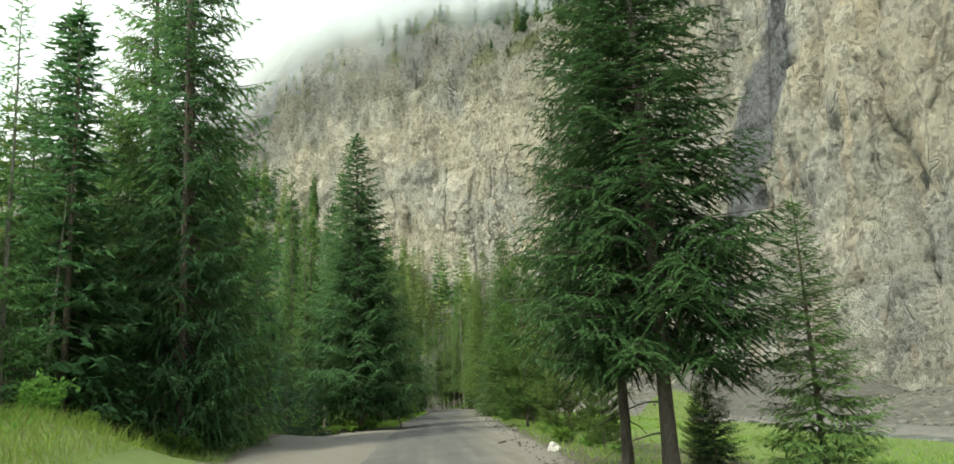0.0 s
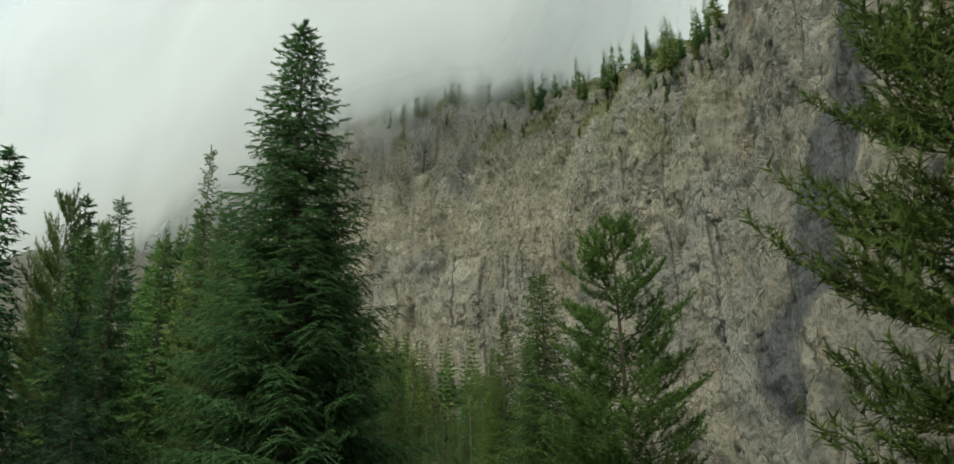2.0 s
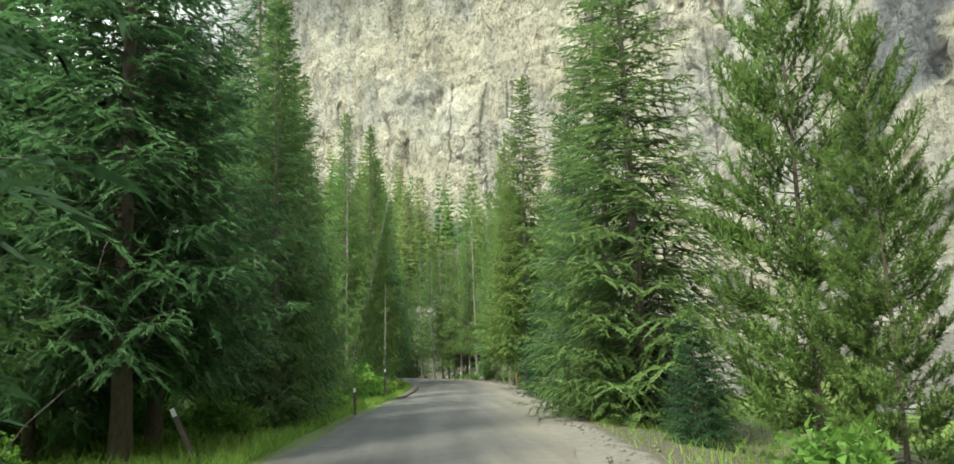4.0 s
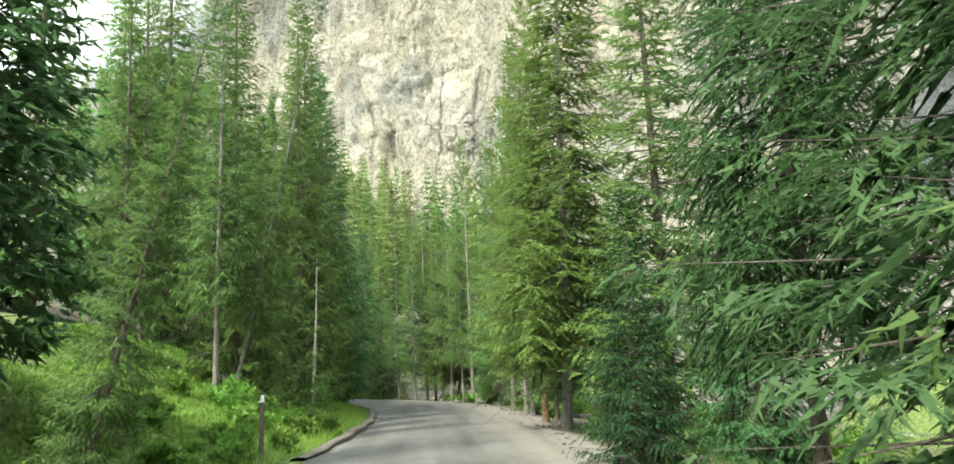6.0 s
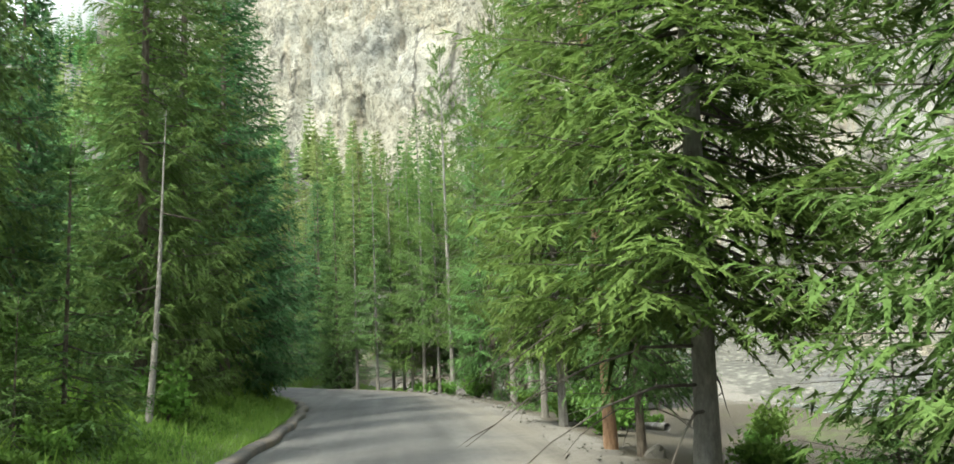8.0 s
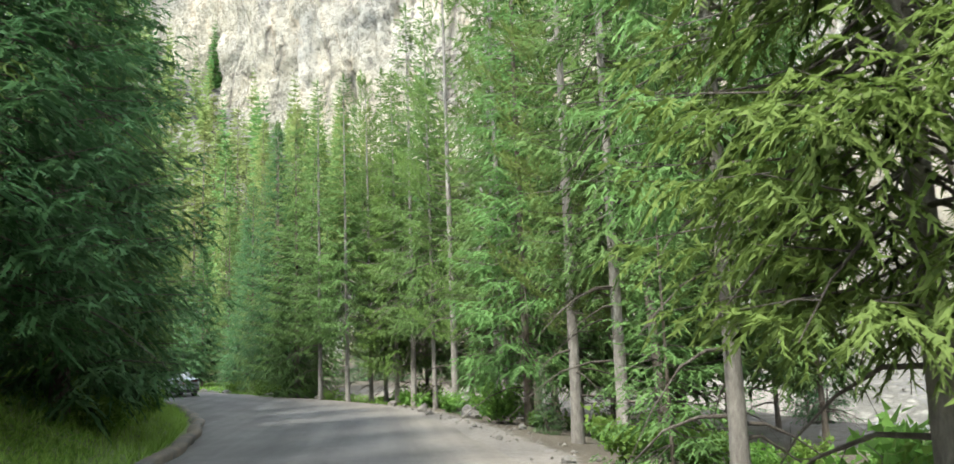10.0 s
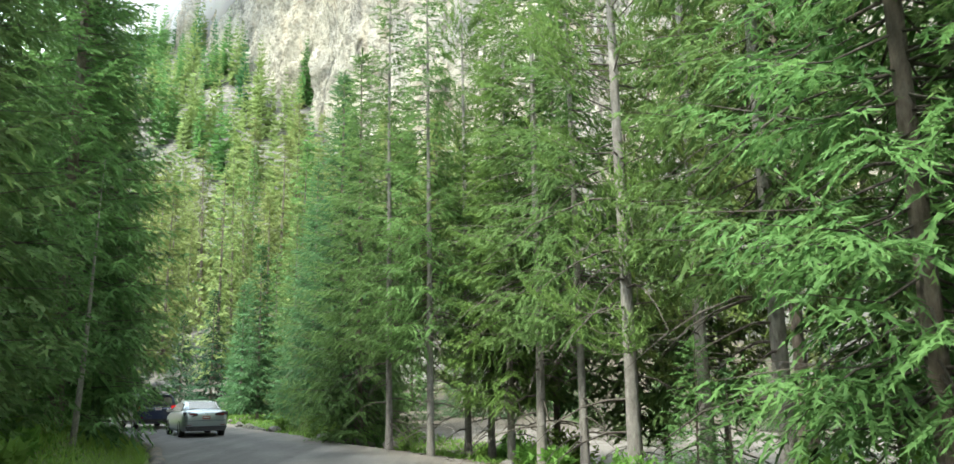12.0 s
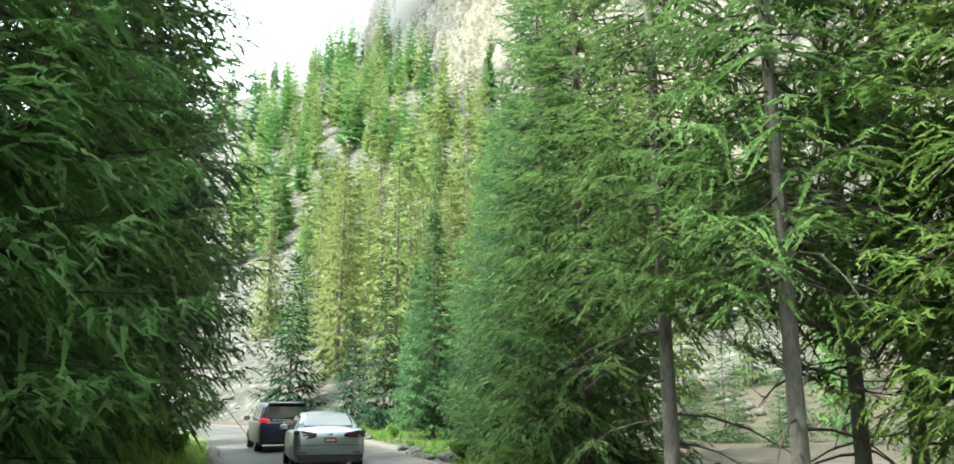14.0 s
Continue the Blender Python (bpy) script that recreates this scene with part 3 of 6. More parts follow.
# ---- the cliff ----
cs = np.concatenate([np.arange(0, 150, 4.0), np.arange(150, 640, 1.1), np.arange(640, cliff_len[-1] - 10, 6.0)])
line = cliff_at(cs)
tang = np.gradient(line, axis=0) / np.gradient(cs)[:, None]
norm_ = np.stack([-tang[:, 1], tang[:, 0]], 1)  # towards the valley
norm_ /= np.linalg.norm(norm_, axis=1)[:, None]
rim = np.interp(cs, [0, 250, 282, 300, 316, 326, 335, 354, 371, 408, 434, 453, 480, 561, 636, 700, 1100], [160, 158, 150, 132, 108, 99, 97, 99, 107, 120, 132, 135, 138, 158, 178, 180, 180]) + 13 * (fbm(cs / 8, 0, 0, 4, 31) - 0.5)
rows_up = np.concatenate([np.linspace(0, 1, 130), 1 + np.array([0.02, 0.05, 0.1, 0.2, 0.4, 0.8])])
S_, T_ = np.meshgrid(cs, rows_up)
Zc = -6 + (rim[None] + 6) * np.minimum(T_, 1)
back = np.maximum(T_ - 1, 0)
Zc = Zc + back * 60 + (fbm(S_ / 9, back * 20, 0, 3, 8) - 0.5) * 8 * (back > 0)
butt = fbm(S_ / 46, Zc / 90, 0, 3, 41)
ribs = fbm(S_ / 11 + 0.9 * fbm(S_ / 20, Zc / 25, 2, 3, 77), Zc / 60, 1, 4, 42, True)
gully = fbm(S_ / 19 + Zc / 130, Zc / 120, 4, 3, 52, True) ** 6
crag = fbm(S_ / 4.2, Zc / 26.0, 2, 5, 43, True)
split = fbm(S_ / 13 + 0.5 * fbm(S_ / 6, Zc / 9, 5, 3, 91), Zc / 48, 6, 2, 90, True) ** 16
ledge = fbm(S_ / 24, Zc / 5 + 0.12 * S_ / 5, 8, 3, 95, True) ** 5
chip = lattice(np.floor(S_ / 1.1).astype(np.int64), np.floor(Zc / 1.1).astype(np.int64), 0 * S_.astype(np.int64), 7)
lumps = fbm(S_ / 10, Zc / 22, 3, 4, 44)
out_by = 7 * (butt - 0.5) + 6.5 * (ribs - 0.6) - 4.0 * gully + 3.8 * (crag - 0.5) + 1.2 * (lumps - 0.5) - 4.5 * split - 1.2 * ledge + 1.15 * (chip - 0.5)
out_by = out_by - 0.07 * (Zc - 40) - 6 * smoothstep(0.86, 1.0, T_) * (lumps - 0.2) - back * 120
Xc = line[:, 0][None] + norm_[:, 0][None] * out_by
Yc = line[:, 1][None] + norm_[:, 1][None] * out_by
# one dark hollow in the face
hole = np.exp(-(((S_ - np.interp(179, cliff_way[:, 1], cliff_len)) / 1.7) ** 2 + ((Zc - 45.5) / 1.3) ** 2))
Xc, Yc = Xc - norm_[:, 0][None] * 3.5 * hole, Yc - norm_[:, 1][None] * 3.5 * hole
cliff = new("backdrop_cliff", quad_mesh("cliff", np.stack([Xc, Yc, Zc], -1).reshape(-1, 3), grid_quads(len(rows_up), len(cs))[:, ::-1], ROCK))
turf_ = smoothstep(0.97, 1.03, T_) * 0.9 + 0.8 * smoothstep(0.58, 0.72, fbm(S_ / 14, Zc / 8, 7, 4, 61)) * smoothstep(0.72, 0.95, T_)
put_attribute(cliff.data, "turf", np.clip(turf_, 0, 1))
# grey slide scar running down the face
axis = 300 + np.interp(Zc, [12, 20, 26, 34, 46, 57, 70, 100], [13, 17, 19, 6, 3, -6, -9, -14]) + 5 * (fbm(S_ / 6, Zc / 6, 0, 4, 71) - 0.5)
half = np.interp(Zc, [11, 15, 22, 30, 44, 56, 62, 80, 100], [0, 4.5, 7, 5.5, 7.5, 9, 4.5, 2.5, 0.5])
put_attribute(cliff.data, "slab", 0.92 * smoothstep(1.25, 0.8, np.abs(S_ - axis) / np.maximum(half, 0.2)))
tagged(cliff, "sheer buff and grey rock cliff with dark streaks", "cliff", kind="structure")


def rim_place(s, back_off):
    i = int(np.clip(np.searchsorted(cs, s), 1, len(cs) - 1))
    j = 128 if back_off <= 0 else min(len(rows_up) - 1, 130 + int(back_off))
    return float(Xc[j, i]), float(Yc[j, i]), float(Zc[j, i])


# ---- mist over the rim: soft curtains of cloud that hang along the cliff top ----
ms_, mz_ = np.arange(324, cliff_len[-1] - 20, 7.0), np.concatenate([np.arange(96, 200, 4.0), np.arange(200, 420, 14.0)])
MS, MH = np.meshgrid(ms_, mz_)
m_line = cliff_at(ms_)
m_tang = np.gradient(m_line, axis=0)
m_norm = np.stack([-m_tang[:, 1], m_tang[:, 0]], 1) / np.hypot(m_tang[:, 0], m_tang[:, 1])[:, None]
for k, (ahead, dense, up) in enumerate(((16, 0.55, 3), (8, 0.5, 0), (-6, 0.4, -2), (-16, 0.5, -4), (-30, 0.6, -6), (-60, 0.75, -8))):
    off_ = ahead - 0.10 * (MH - 120) + 3 * (fbm(MS / 60, MH / 40, k, 2, 70 + k) - 0.5)
    MX, MY = m_line[:, 0][None] + m_norm[:, 0][None] * off_, m_line[:, 1][None] + m_norm[:, 1][None] * off_
    low = np.interp(MS, [352, 384, 418, 457, 485, 560, 640, 1100], [117, 112, 112, 117, 118, 112, 110, 114]) + up + 22 * (fbm(MS / 34, MH / 60, k, 3, 80 + k) - 0.5)
    full = low + np.interp(MS, [352, 440, 600, 1100], [24, 26, 36, 44])
    thick = (dense + 0.25 * smoothstep(500, 580, MS)) * smoothstep(0, 1, (MH - low) / (full - low)) * (1 - 0.55 * smoothstep(190, 300, MH)) * smoothstep(345, 425, MS + 0.35 * (MH - 130) + 8 * (fbm(MS / 40, MH / 40, k, 2, 60 + k) - 0.5))
    sheet = new("mist", quad_mesh("mist", np.stack([MX, MY, MH], -1).reshape(-1, 3), grid_quads(len(mz_), len(ms_)), MIST, smooth=True))
    put_attribute(sheet.data, "thick", thick)
    tagged(sheet, "thin white cloud drifting over the cliff top", "cloud", "cloud layers", "stuff")

# ---- trees ----
def unit(a):
    return a / np.maximum(np.linalg.norm(a, axis=-1, keepdims=True), 1e-9)


def blades(rng, base, way, length, width, growth, roll=3.0):
    """Pointed sprays of needles: one leaf each, turned about its own way at random."""
    k = len(base)
    side = unit(np.cross(way, unit(np.array([0, 0, 1.0]) + rng.normal(0, roll, (k, 3))))) * (width / 2)[:, None]
    v_ = np.stack([base - side, base + side, base + way * length[:, None]], 1)
    return v_.reshape(-1, 3), np.repeat(growth, 3)


def tube(points, radii, sides=6):
    """A round tapering rod through the points."""
    pts, rings = np.asarray(points, float), []
    t = unit(np.gradient(pts, axis=0))
    ref = np.array([1.0, 0, 0]) if abs(t[0][0]) < 0.8 else np.array([0, 1.0, 0])
    a = unit(np.cross(t, ref))
    b_ = np.cross(t, a)
    for i in range(len(pts)):
        ang = np.arange(sides) * 2 * math.pi / sides
        rings.append(pts[i] + radii[i] * (np.cos(ang)[:, None] * a[i] + np.sin(ang)[:, None] * b_[i]))
    v_ = np.concatenate(rings)
    q = [(i * sides + j, i * sides + (j + 1) % sides, (i + 1) * sides + (j + 1) % sides, (i + 1) * sides + j) for i in range(len(pts) - 1) for j in range(sides)]
    return v_, np.array(q)


def joined(pieces):
    vs, qs, off = [], [], 0
    for v_, q in pieces:
        vs.append(v_)
        qs.append(q + off)
        off += len(v_)
    return np.concatenate(vs), np.concatenate(qs)


def conifer(name, seed, height, radius, clear, whorls, twigs, sprigs, needles, bark, style="spruce", dead=0, spray=1.0, lean=0.0, gaps=0.0):
    """A conifer: tapered trunk, wooden limbs and a crown of needle sprays. clear: height of the bare trunk below the crown."""
    rng = np.random.default_rng(seed)
    tree = new(name)
    # trunk
    rings_ = 15 if sprigs > 1 else 7
    zs = np.linspace(-0.4, height, rings_)
    bend = np.cumsum(rng.normal(0, 0.006 * height / 15, (rings_, 2)), 0)
    girth = (0.006 if radius < 2.7 else 0.0088) * height
    rad = girth * (1 - zs.clip(0) / height) ** 0.85 + 0.012
    rad[0], rad[1] = girth * 1.5, girth * 1.12
    stem = np.stack([bend[:, 0] + lean * zs, bend[:, 1], zs], 1)
    v_, q = tube(stem, rad, 9 if sprigs > 1 else 5)
    trunk = new("trunk", quad_mesh("trunk", v_, q, bark, smooth=True))
    trunk.parent = tree

    def centre(z):
        return np.array([np.interp(z, zs, stem[:, 0]), np.interp(z, zs, stem[:, 1]), z])

    bv, bg, wood, dry = [], [], [], []
    pine = style == "pine"
    per = 4 if pine else 6
    levels = max(6, whorls // per)
    twist = rng.uniform(0, 6.283)
    for i in range(levels * per):
        lev, one = divmod(i, per)
        minor = one >= per - 2  # weaker boughs between the yearly whorls
        f = min(0.995, abs(lev + 0.5 * minor + rng.uniform(-0.16, 0.16)) / levels) ** 1.12
        z = clear + (height * 0.985 - clear) * f
        if pine:
            shape = min(1.0, 0.62 + 1.2 * f) * (1 - f) ** 0.66
            ln = radius * shape * rng.uniform(0.6, 1.15) * (0.75 if minor else 1.0) + 0.22
            e0, sag, tip_up = 0.05 + 0.75 * f + rng.normal(0, 0.12), 0.10, 0.32
        else:
            shape = (1 - f) ** (0.9 if sprigs > 2 else 0.98) * min(1.06, 0.76 + 2.2 * f)
            ln = radius * shape * rng.uniform(0.82, 1.15) * (rng.uniform(0.6, 0.95) if minor else 1.0) + 0.16
            e0, sag, tip_up = -0.34 + 1.0 * f**1.3 + rng.normal(0, 0.09), 0.18 * (1 - f), 0.26 * (1 - f)
        if gaps and rng.random() < gaps:
            continue
        if one == 0:
            twist += 2.4
        az = twist + one * 6.283 / (per - 2) + (rng.uniform(0, 6.283) if minor else rng.normal(0, 0.16))
        head = np.array([math.cos(az), math.sin(az), 0.0])
        across = np.array([-head[1], head[0], 0.0])
        s = np.linspace(0, 1, 6)
        arc = centre(z)[None] + head[None] * (ln * s)[:, None]
        arc[:, 2] += ln * (math.tan(e0) * s * 0.8 - sag * s * 1.2 + (sag * 0.4 + tip_up) * s**3)
        arc += across[None] * (ln * 0.08 * rng.normal() * s**2)[:, None]
        if ln > 1.1 and sprigs > 4:
            wood.append(tube(arc[[0, 2, 5]], np.array([0.010 + 0.007 * ln, 0.006 + 0.004 * ln, 0.003]), 3))
        k = max(4, int(twigs * ln / radius))
        st = np.linspace(0.16 if not pine else 0.25, 1.0, k) ** 0.8 + rng.normal(0, 0.012, k)
        st = np.clip(st, 0.1, 1.0)
        st[-1] = 1.0
        base = np.stack([np.interp(st, s, arc[:, a]) for a in range(3)], 1)
        fwd = unit(np.stack([np.interp(np.minimum(st, 0.98), s, np.gradient(arc[:, a])) for a in range(3)], 1))
        sgn = np.where(np.arange(k) % 2 == 0, 1.0, -1.0)
        sgn[-1] = 0.0
        if pine:
            way = unit(fwd * rng.uniform(0.5, 1.0, k)[:, None] + across[None] * (sgn * rng.uniform(0.3, 0.9, k))[:, None] + np.array([0, 0, 1.0]) * rng.uniform(0.1, 0.7, k)[:, None])
            tl = (0.26 + 0.36 * ln * (1.1 - st)) * rng.uniform(0.7, 1.2, k)
            droop = -0.12
        else:
            way = unit(fwd * 0.6 + across[None] * (sgn * rng.uniform(0.6, 1.1, k))[:, None] + np.array([0, 0, -1.0]) * rng.uniform(-0.25, 0.65, k)[:, None] * (1 - 0.6 * f))
            tl = (0.14 + 0.44 * ln * (1.06 - st) ** 0.9 * np.minimum(1.0, 0.45 + 1.6 * st)) * rng.uniform(0.78, 1.15, k)
            tl[-1] = 0.28
            droop = 0.42 * (1 - 0.7 * f)
        tl = np.minimum(tl, 1.15)
        # shoots along each twig, more of them on a longer one
        cnt = np.maximum(2, np.round(sprigs * tl / max(float(tl.mean()), 0.1))).astype(int)
        own = np.repeat(np.arange(k), cnt)
        nth = np.arange(len(own)) - np.repeat(np.cumsum(cnt) - cnt, cnt)
        pos = (nth + 0.8) / (cnt[own] + 0.4)
        rw, rl, rs = way[own], tl[own], st[own]
        o = base[own] + rw * (rl * pos)[:, None]
        o[:, 2] -= droop * rl * pos**2
        tang = unit(rw - np.array([0, 0, 1.0]) * (2 * droop * pos)[:, None])
        flip = np.where(nth % 2 == 0, 1.0, -1.0)
        lat = unit(np.cross(tang, np.array([0, 0, 1.0])))
        if pine:
            sw = unit(tang * 0.75 + rng.normal(0, 0.55, (len(o), 3)))
            sl, wd = rng.uniform(0.12, 0.20, len(o)) * spray, rng.uniform(0.016, 0.03, len(o)) * spray
            v_, g_ = blades(rng, o, sw, sl, wd, np.clip(rs * 0.5 + pos * 0.4 * rng.random(len(o)), 0, 1))
        else:
            sw = unit(tang * 0.7 + lat * (flip * rng.uniform(0.4, 1.0, len(o)))[:, None] + rng.normal(0, 0.22, (len(o), 3)) - np.array([0, 0, 0.14]) * (1 - f))
            sl = rng.uniform(0.12, 0.22, len(o)) * spray * (1.12 - 0.35 * pos)
            wd = rng.uniform(0.036, 0.06, len(o)) * spray * (0.75 if sprigs > 10 else 1.0)
            v_, g_ = blades(rng, o, sw, sl, wd, np.clip(0.15 + rs * 0.45 + pos * 0.4 * rng.random(len(o)), 0, 1) * (rs > 0.3), 0.75)
            bv.append(v_)
            bg.append(g_)
            # the needled twig itself, bent with its droop
            mid_ = base + way * (tl * 0.55)[:, None] - np.array([0, 0, 1.0]) * (droop * tl * 0.3)[:, None]
            end_ = base + way * tl[:, None] - np.array([0, 0, 1.0]) * (droop * tl)[:, None]
            for p0, p1 in ((base, mid_), (mid_, end_)):
                d_ = p1 - p0
                v_, g_ = blades(rng, p0, unit(d_), np.linalg.norm(d_, axis=1) * 1.15, ((0.028 + 0.065 * tl) if sprigs > 5 else (0.035 + 0.10 * tl)) * spray, st * 0.3, 0.6)
                bv.append(v_)
                bg.append(g_)
            continue
        bv.append(v_)
        bg.append(g_)
    v_, g_ = blades(rng, np.repeat([stem[-1] - (0, 0, 0.5)], 6, 0), unit(np.array([0, 0, 1.0]) + rng.normal(0, 0.12, (6, 3))), np.full(6, 0.6), np.full(6, 0.09), np.full(6, 0.7))
    bv.append(v_)
    bg.append(g_)
    v_, g_ = np.concatenate(bv), np.concatenate(bg)
    me = quad_mesh("crown", v_, np.arange(len(v_)).reshape(-1, 3), needles, g_, smooth=True)
    # needles stand all round a shoot, so a spray is shaded by the bough that it lies on
    away = v_ - np.stack([np.interp(v_[:, 2], zs, stem[:, 0]), np.interp(v_[:, 2], zs, stem[:, 1]), v_[:, 2]], 1)
    flat_ = np.repeat(unit(np.cross(v_[1::3] - v_[0::3], v_[2::3] - v_[0::3])), 3, 0)
    flat_ *= np.where(flat_[:, 2:] < 0, -1.0, 1.0)
    me.normals_split_custom_set_from_vertices(unit(0.55 * unit(away) + np.array([0, 0, 0.5]) + 0.42 * flat_).tolist())
    crown = new("crown", me)
    crown.parent = tree
    if wood:
        limbs = new("branch_wood", quad_mesh("branch_wood", *joined(wood), TWIG))
        limbs.parent = tree
        tagged(limbs, kind="stuff")
    for i in range(dead):
        z = rng.uniform(0.9, clear + 0.22 * height)
        az, ln = rng.uniform(0, 6.283), rng.uniform(0.4, 1.15) * radius
        head = np.array([math.cos(az), math.sin(az), 0.0])
        s = np.linspace(0, 1, 5)
        arc = centre(z)[None] + head[None] * (ln * s)[:, None]
        arc[:, 2] += ln * (0.1 * s - 0.55 * s**2) + rng.normal(0, 0.02, 5)
        dry.append(tube(arc, np.linspace(0.026, 0.005, 5), 4))
        for _ in range(2):
            j = rng.uniform(0.25, 0.95)
            p = np.array([np.interp(j, s, arc[:, a]) for a in range(3)])
            e = p + unit(head + rng.normal(0, 0.6, 3) - np.array([0, 0, 0.4])) * rng.uniform(0.2, 0.6)
            dry.append(tube(np.array([p, (p + e) / 2 + rng.normal(0, 0.02, 3), e]), np.array([0.009, 0.006, 0.002]), 3))
    if dry:
        snags = new("deadwood", quad_mesh("deadwood", *joined(dry), TWIG))
        snags.parent = tree
        tagged(snags, "bare drooping dead branches", kind="stuff")
    return tree


KINDS = {
    # name: seed, height, radius, clear, whorls, twigs, sprigs, needles, bark, style, dead, spray, lean, gaps
    "spruce_full": ("spruce_tree", 1, 18, 3.3, 0.6, 288, 22, 11, SPRUCE, BARK, "spruce", 0, 1.1, 0.0, 0.0),
    "spruce_full2": ("spruce_tree", 2, 18, 2.9, 0.5, 288, 22, 11, SPRUCE, BARK, "spruce", 0, 1.1, 0.0, 0.03),
    "spruce_dark": ("spruce_tree", 3, 18, 3.2, 0.9, 276, 21, 11, DARK_FIR, BARK, "spruce", 6, 1.1, 0.0, 0.02),
    "spruce_dark2": ("spruce_tree", 4, 18, 2.9, 2.2, 276, 21, 11, DARK_FIR, BARK, "spruce", 14, 1.1, 0.0, 0.04),
    "spruce_great": ("spruce_tree", 31, 19, 3.7, 2.0, 420, 28, 21, DARK_FIR, BARK, "spruce", 8, 0.92, 0.0, 0.0),
    "spruce_roadside": ("spruce_tree", 24, 18, 3.3, 3.5, 342, 27, 21, SHADED_FIR, BARK, "spruce", 8, 0.78, 0.0, 0.03),
    "spruce_tall": ("spruce_tree", 5, 20, 2.4, 2.0, 252, 19, 15, SPRUCE, BARK, "spruce", 24, 0.88, 0.0, 0.16),
    "spruce_tall2": ("spruce_tree", 6, 20, 2.3, 4.0, 234, 19, 14, SPRUCE, PALE_BARK, "spruce", 30, 0.88, 0.0, 0.28),
    "fir_young": ("fir_tree", 7, 7, 1.9, 0.25, 200, 21, 15, SHADED_YOUNG_FIR, BARK, "spruce", 0, 0.6, 0.0, 0.0),
    "spruce_young": ("young_spruce", 8, 6, 1.5, 0.2, 120, 14, 9, BLUE_SPRUCE, BARK, "spruce", 0, 0.75, 0.0, 0.02),
    "spruce_seedling": ("young_spruce", 20, 6, 1.6, 0.15, 96, 12, 8, DARK_FIR, BARK, "spruce", 0, 0.8, 0.0, 0.0),
    "spruce_fresh": ("young_spruce", 19, 6, 1.5, 0.2, 108, 12, 8, SPRUCE, BARK, "spruce", 0, 0.75, 0.0, 0.02),
    "spruce_light": ("spruce_tree", 33, 18, 2.7, 0.8, 282, 22, 17, LIGHT_SPRUCE, BARK, "spruce", 6, 0.9, 0.0, 0.06),
    "spruce_gold": ("spruce_tree", 34, 20, 2.5, 2.6, 318, 22, 18, GOLD_SPRUCE, PALE_BARK, "spruce", 26, 0.85, 0.0, 0.03),
    "pine_brown": ("lodgepole_pine", 35, 19, 2.0, 5.0, 120, 13, 26, YELLOW_PINE, BROWN_BARK, "pine", 14, 1.0, 0.0, 0.08),
    "fir_far": ("fir_tree", 36, 13, 3.2, 0.4, 156, 13, 5, SHADED_YOUNG_FIR, BARK, "spruce", 0, 1.7, 0.0, 0.0),
    "pine_open": ("lodgepole_pine", 9, 10, 2.6, 0.8, 160, 19, 34, PINE, BARK, "pine", 0, 1.1, 0.0, 0.04),
    "pine_open2": ("lodgepole_pine", 10, 12, 2.6, 1.0, 164, 19, 34, PINE, BARK, "pine", 4, 1.15, 0.0, 0.04),
    "pine_tall": ("lodgepole_pine", 11, 19, 2.3, 2.4, 170, 15, 32, YELLOW_PINE, PALE_BARK, "pine", 18, 0.95, 0.0, 0.32),
    "spruce_mid": ("spruce_tree", 12, 18, 2.8, 1.5, 192, 12, 5, SPRUCE, BARK, "spruce", 0, 2.1, 0.0, 0.03),
    "spruce_mid2": ("spruce_tree", 13, 18, 2.4, 1.6, 186, 12, 5, DARK_FIR, BARK, "spruce", 8, 2.1, 0.0, 0.05),
    "spruce_mid3": ("spruce_tree", 14, 18, 2.2, 2.6, 156, 12, 5, SPRUCE, BARK, "spruce", 12, 2.0, 0.0, 0.10),
    "pine_mid": ("lodgepole_pine", 15, 18, 2.3, 3.6, 110, 11, 13, YELLOW_PINE, BARK, "pine", 6, 1.8, 0.0, 0.06),
    "spruce_far": ("spruce_tree", 16, 18, 3.0, 0.5, 126, 8, 2, SPRUCE, BARK, "spruce", 0, 3.2, 0.0, 0.0),
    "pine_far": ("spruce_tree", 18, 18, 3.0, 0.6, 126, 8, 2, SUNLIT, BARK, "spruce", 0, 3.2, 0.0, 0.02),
}
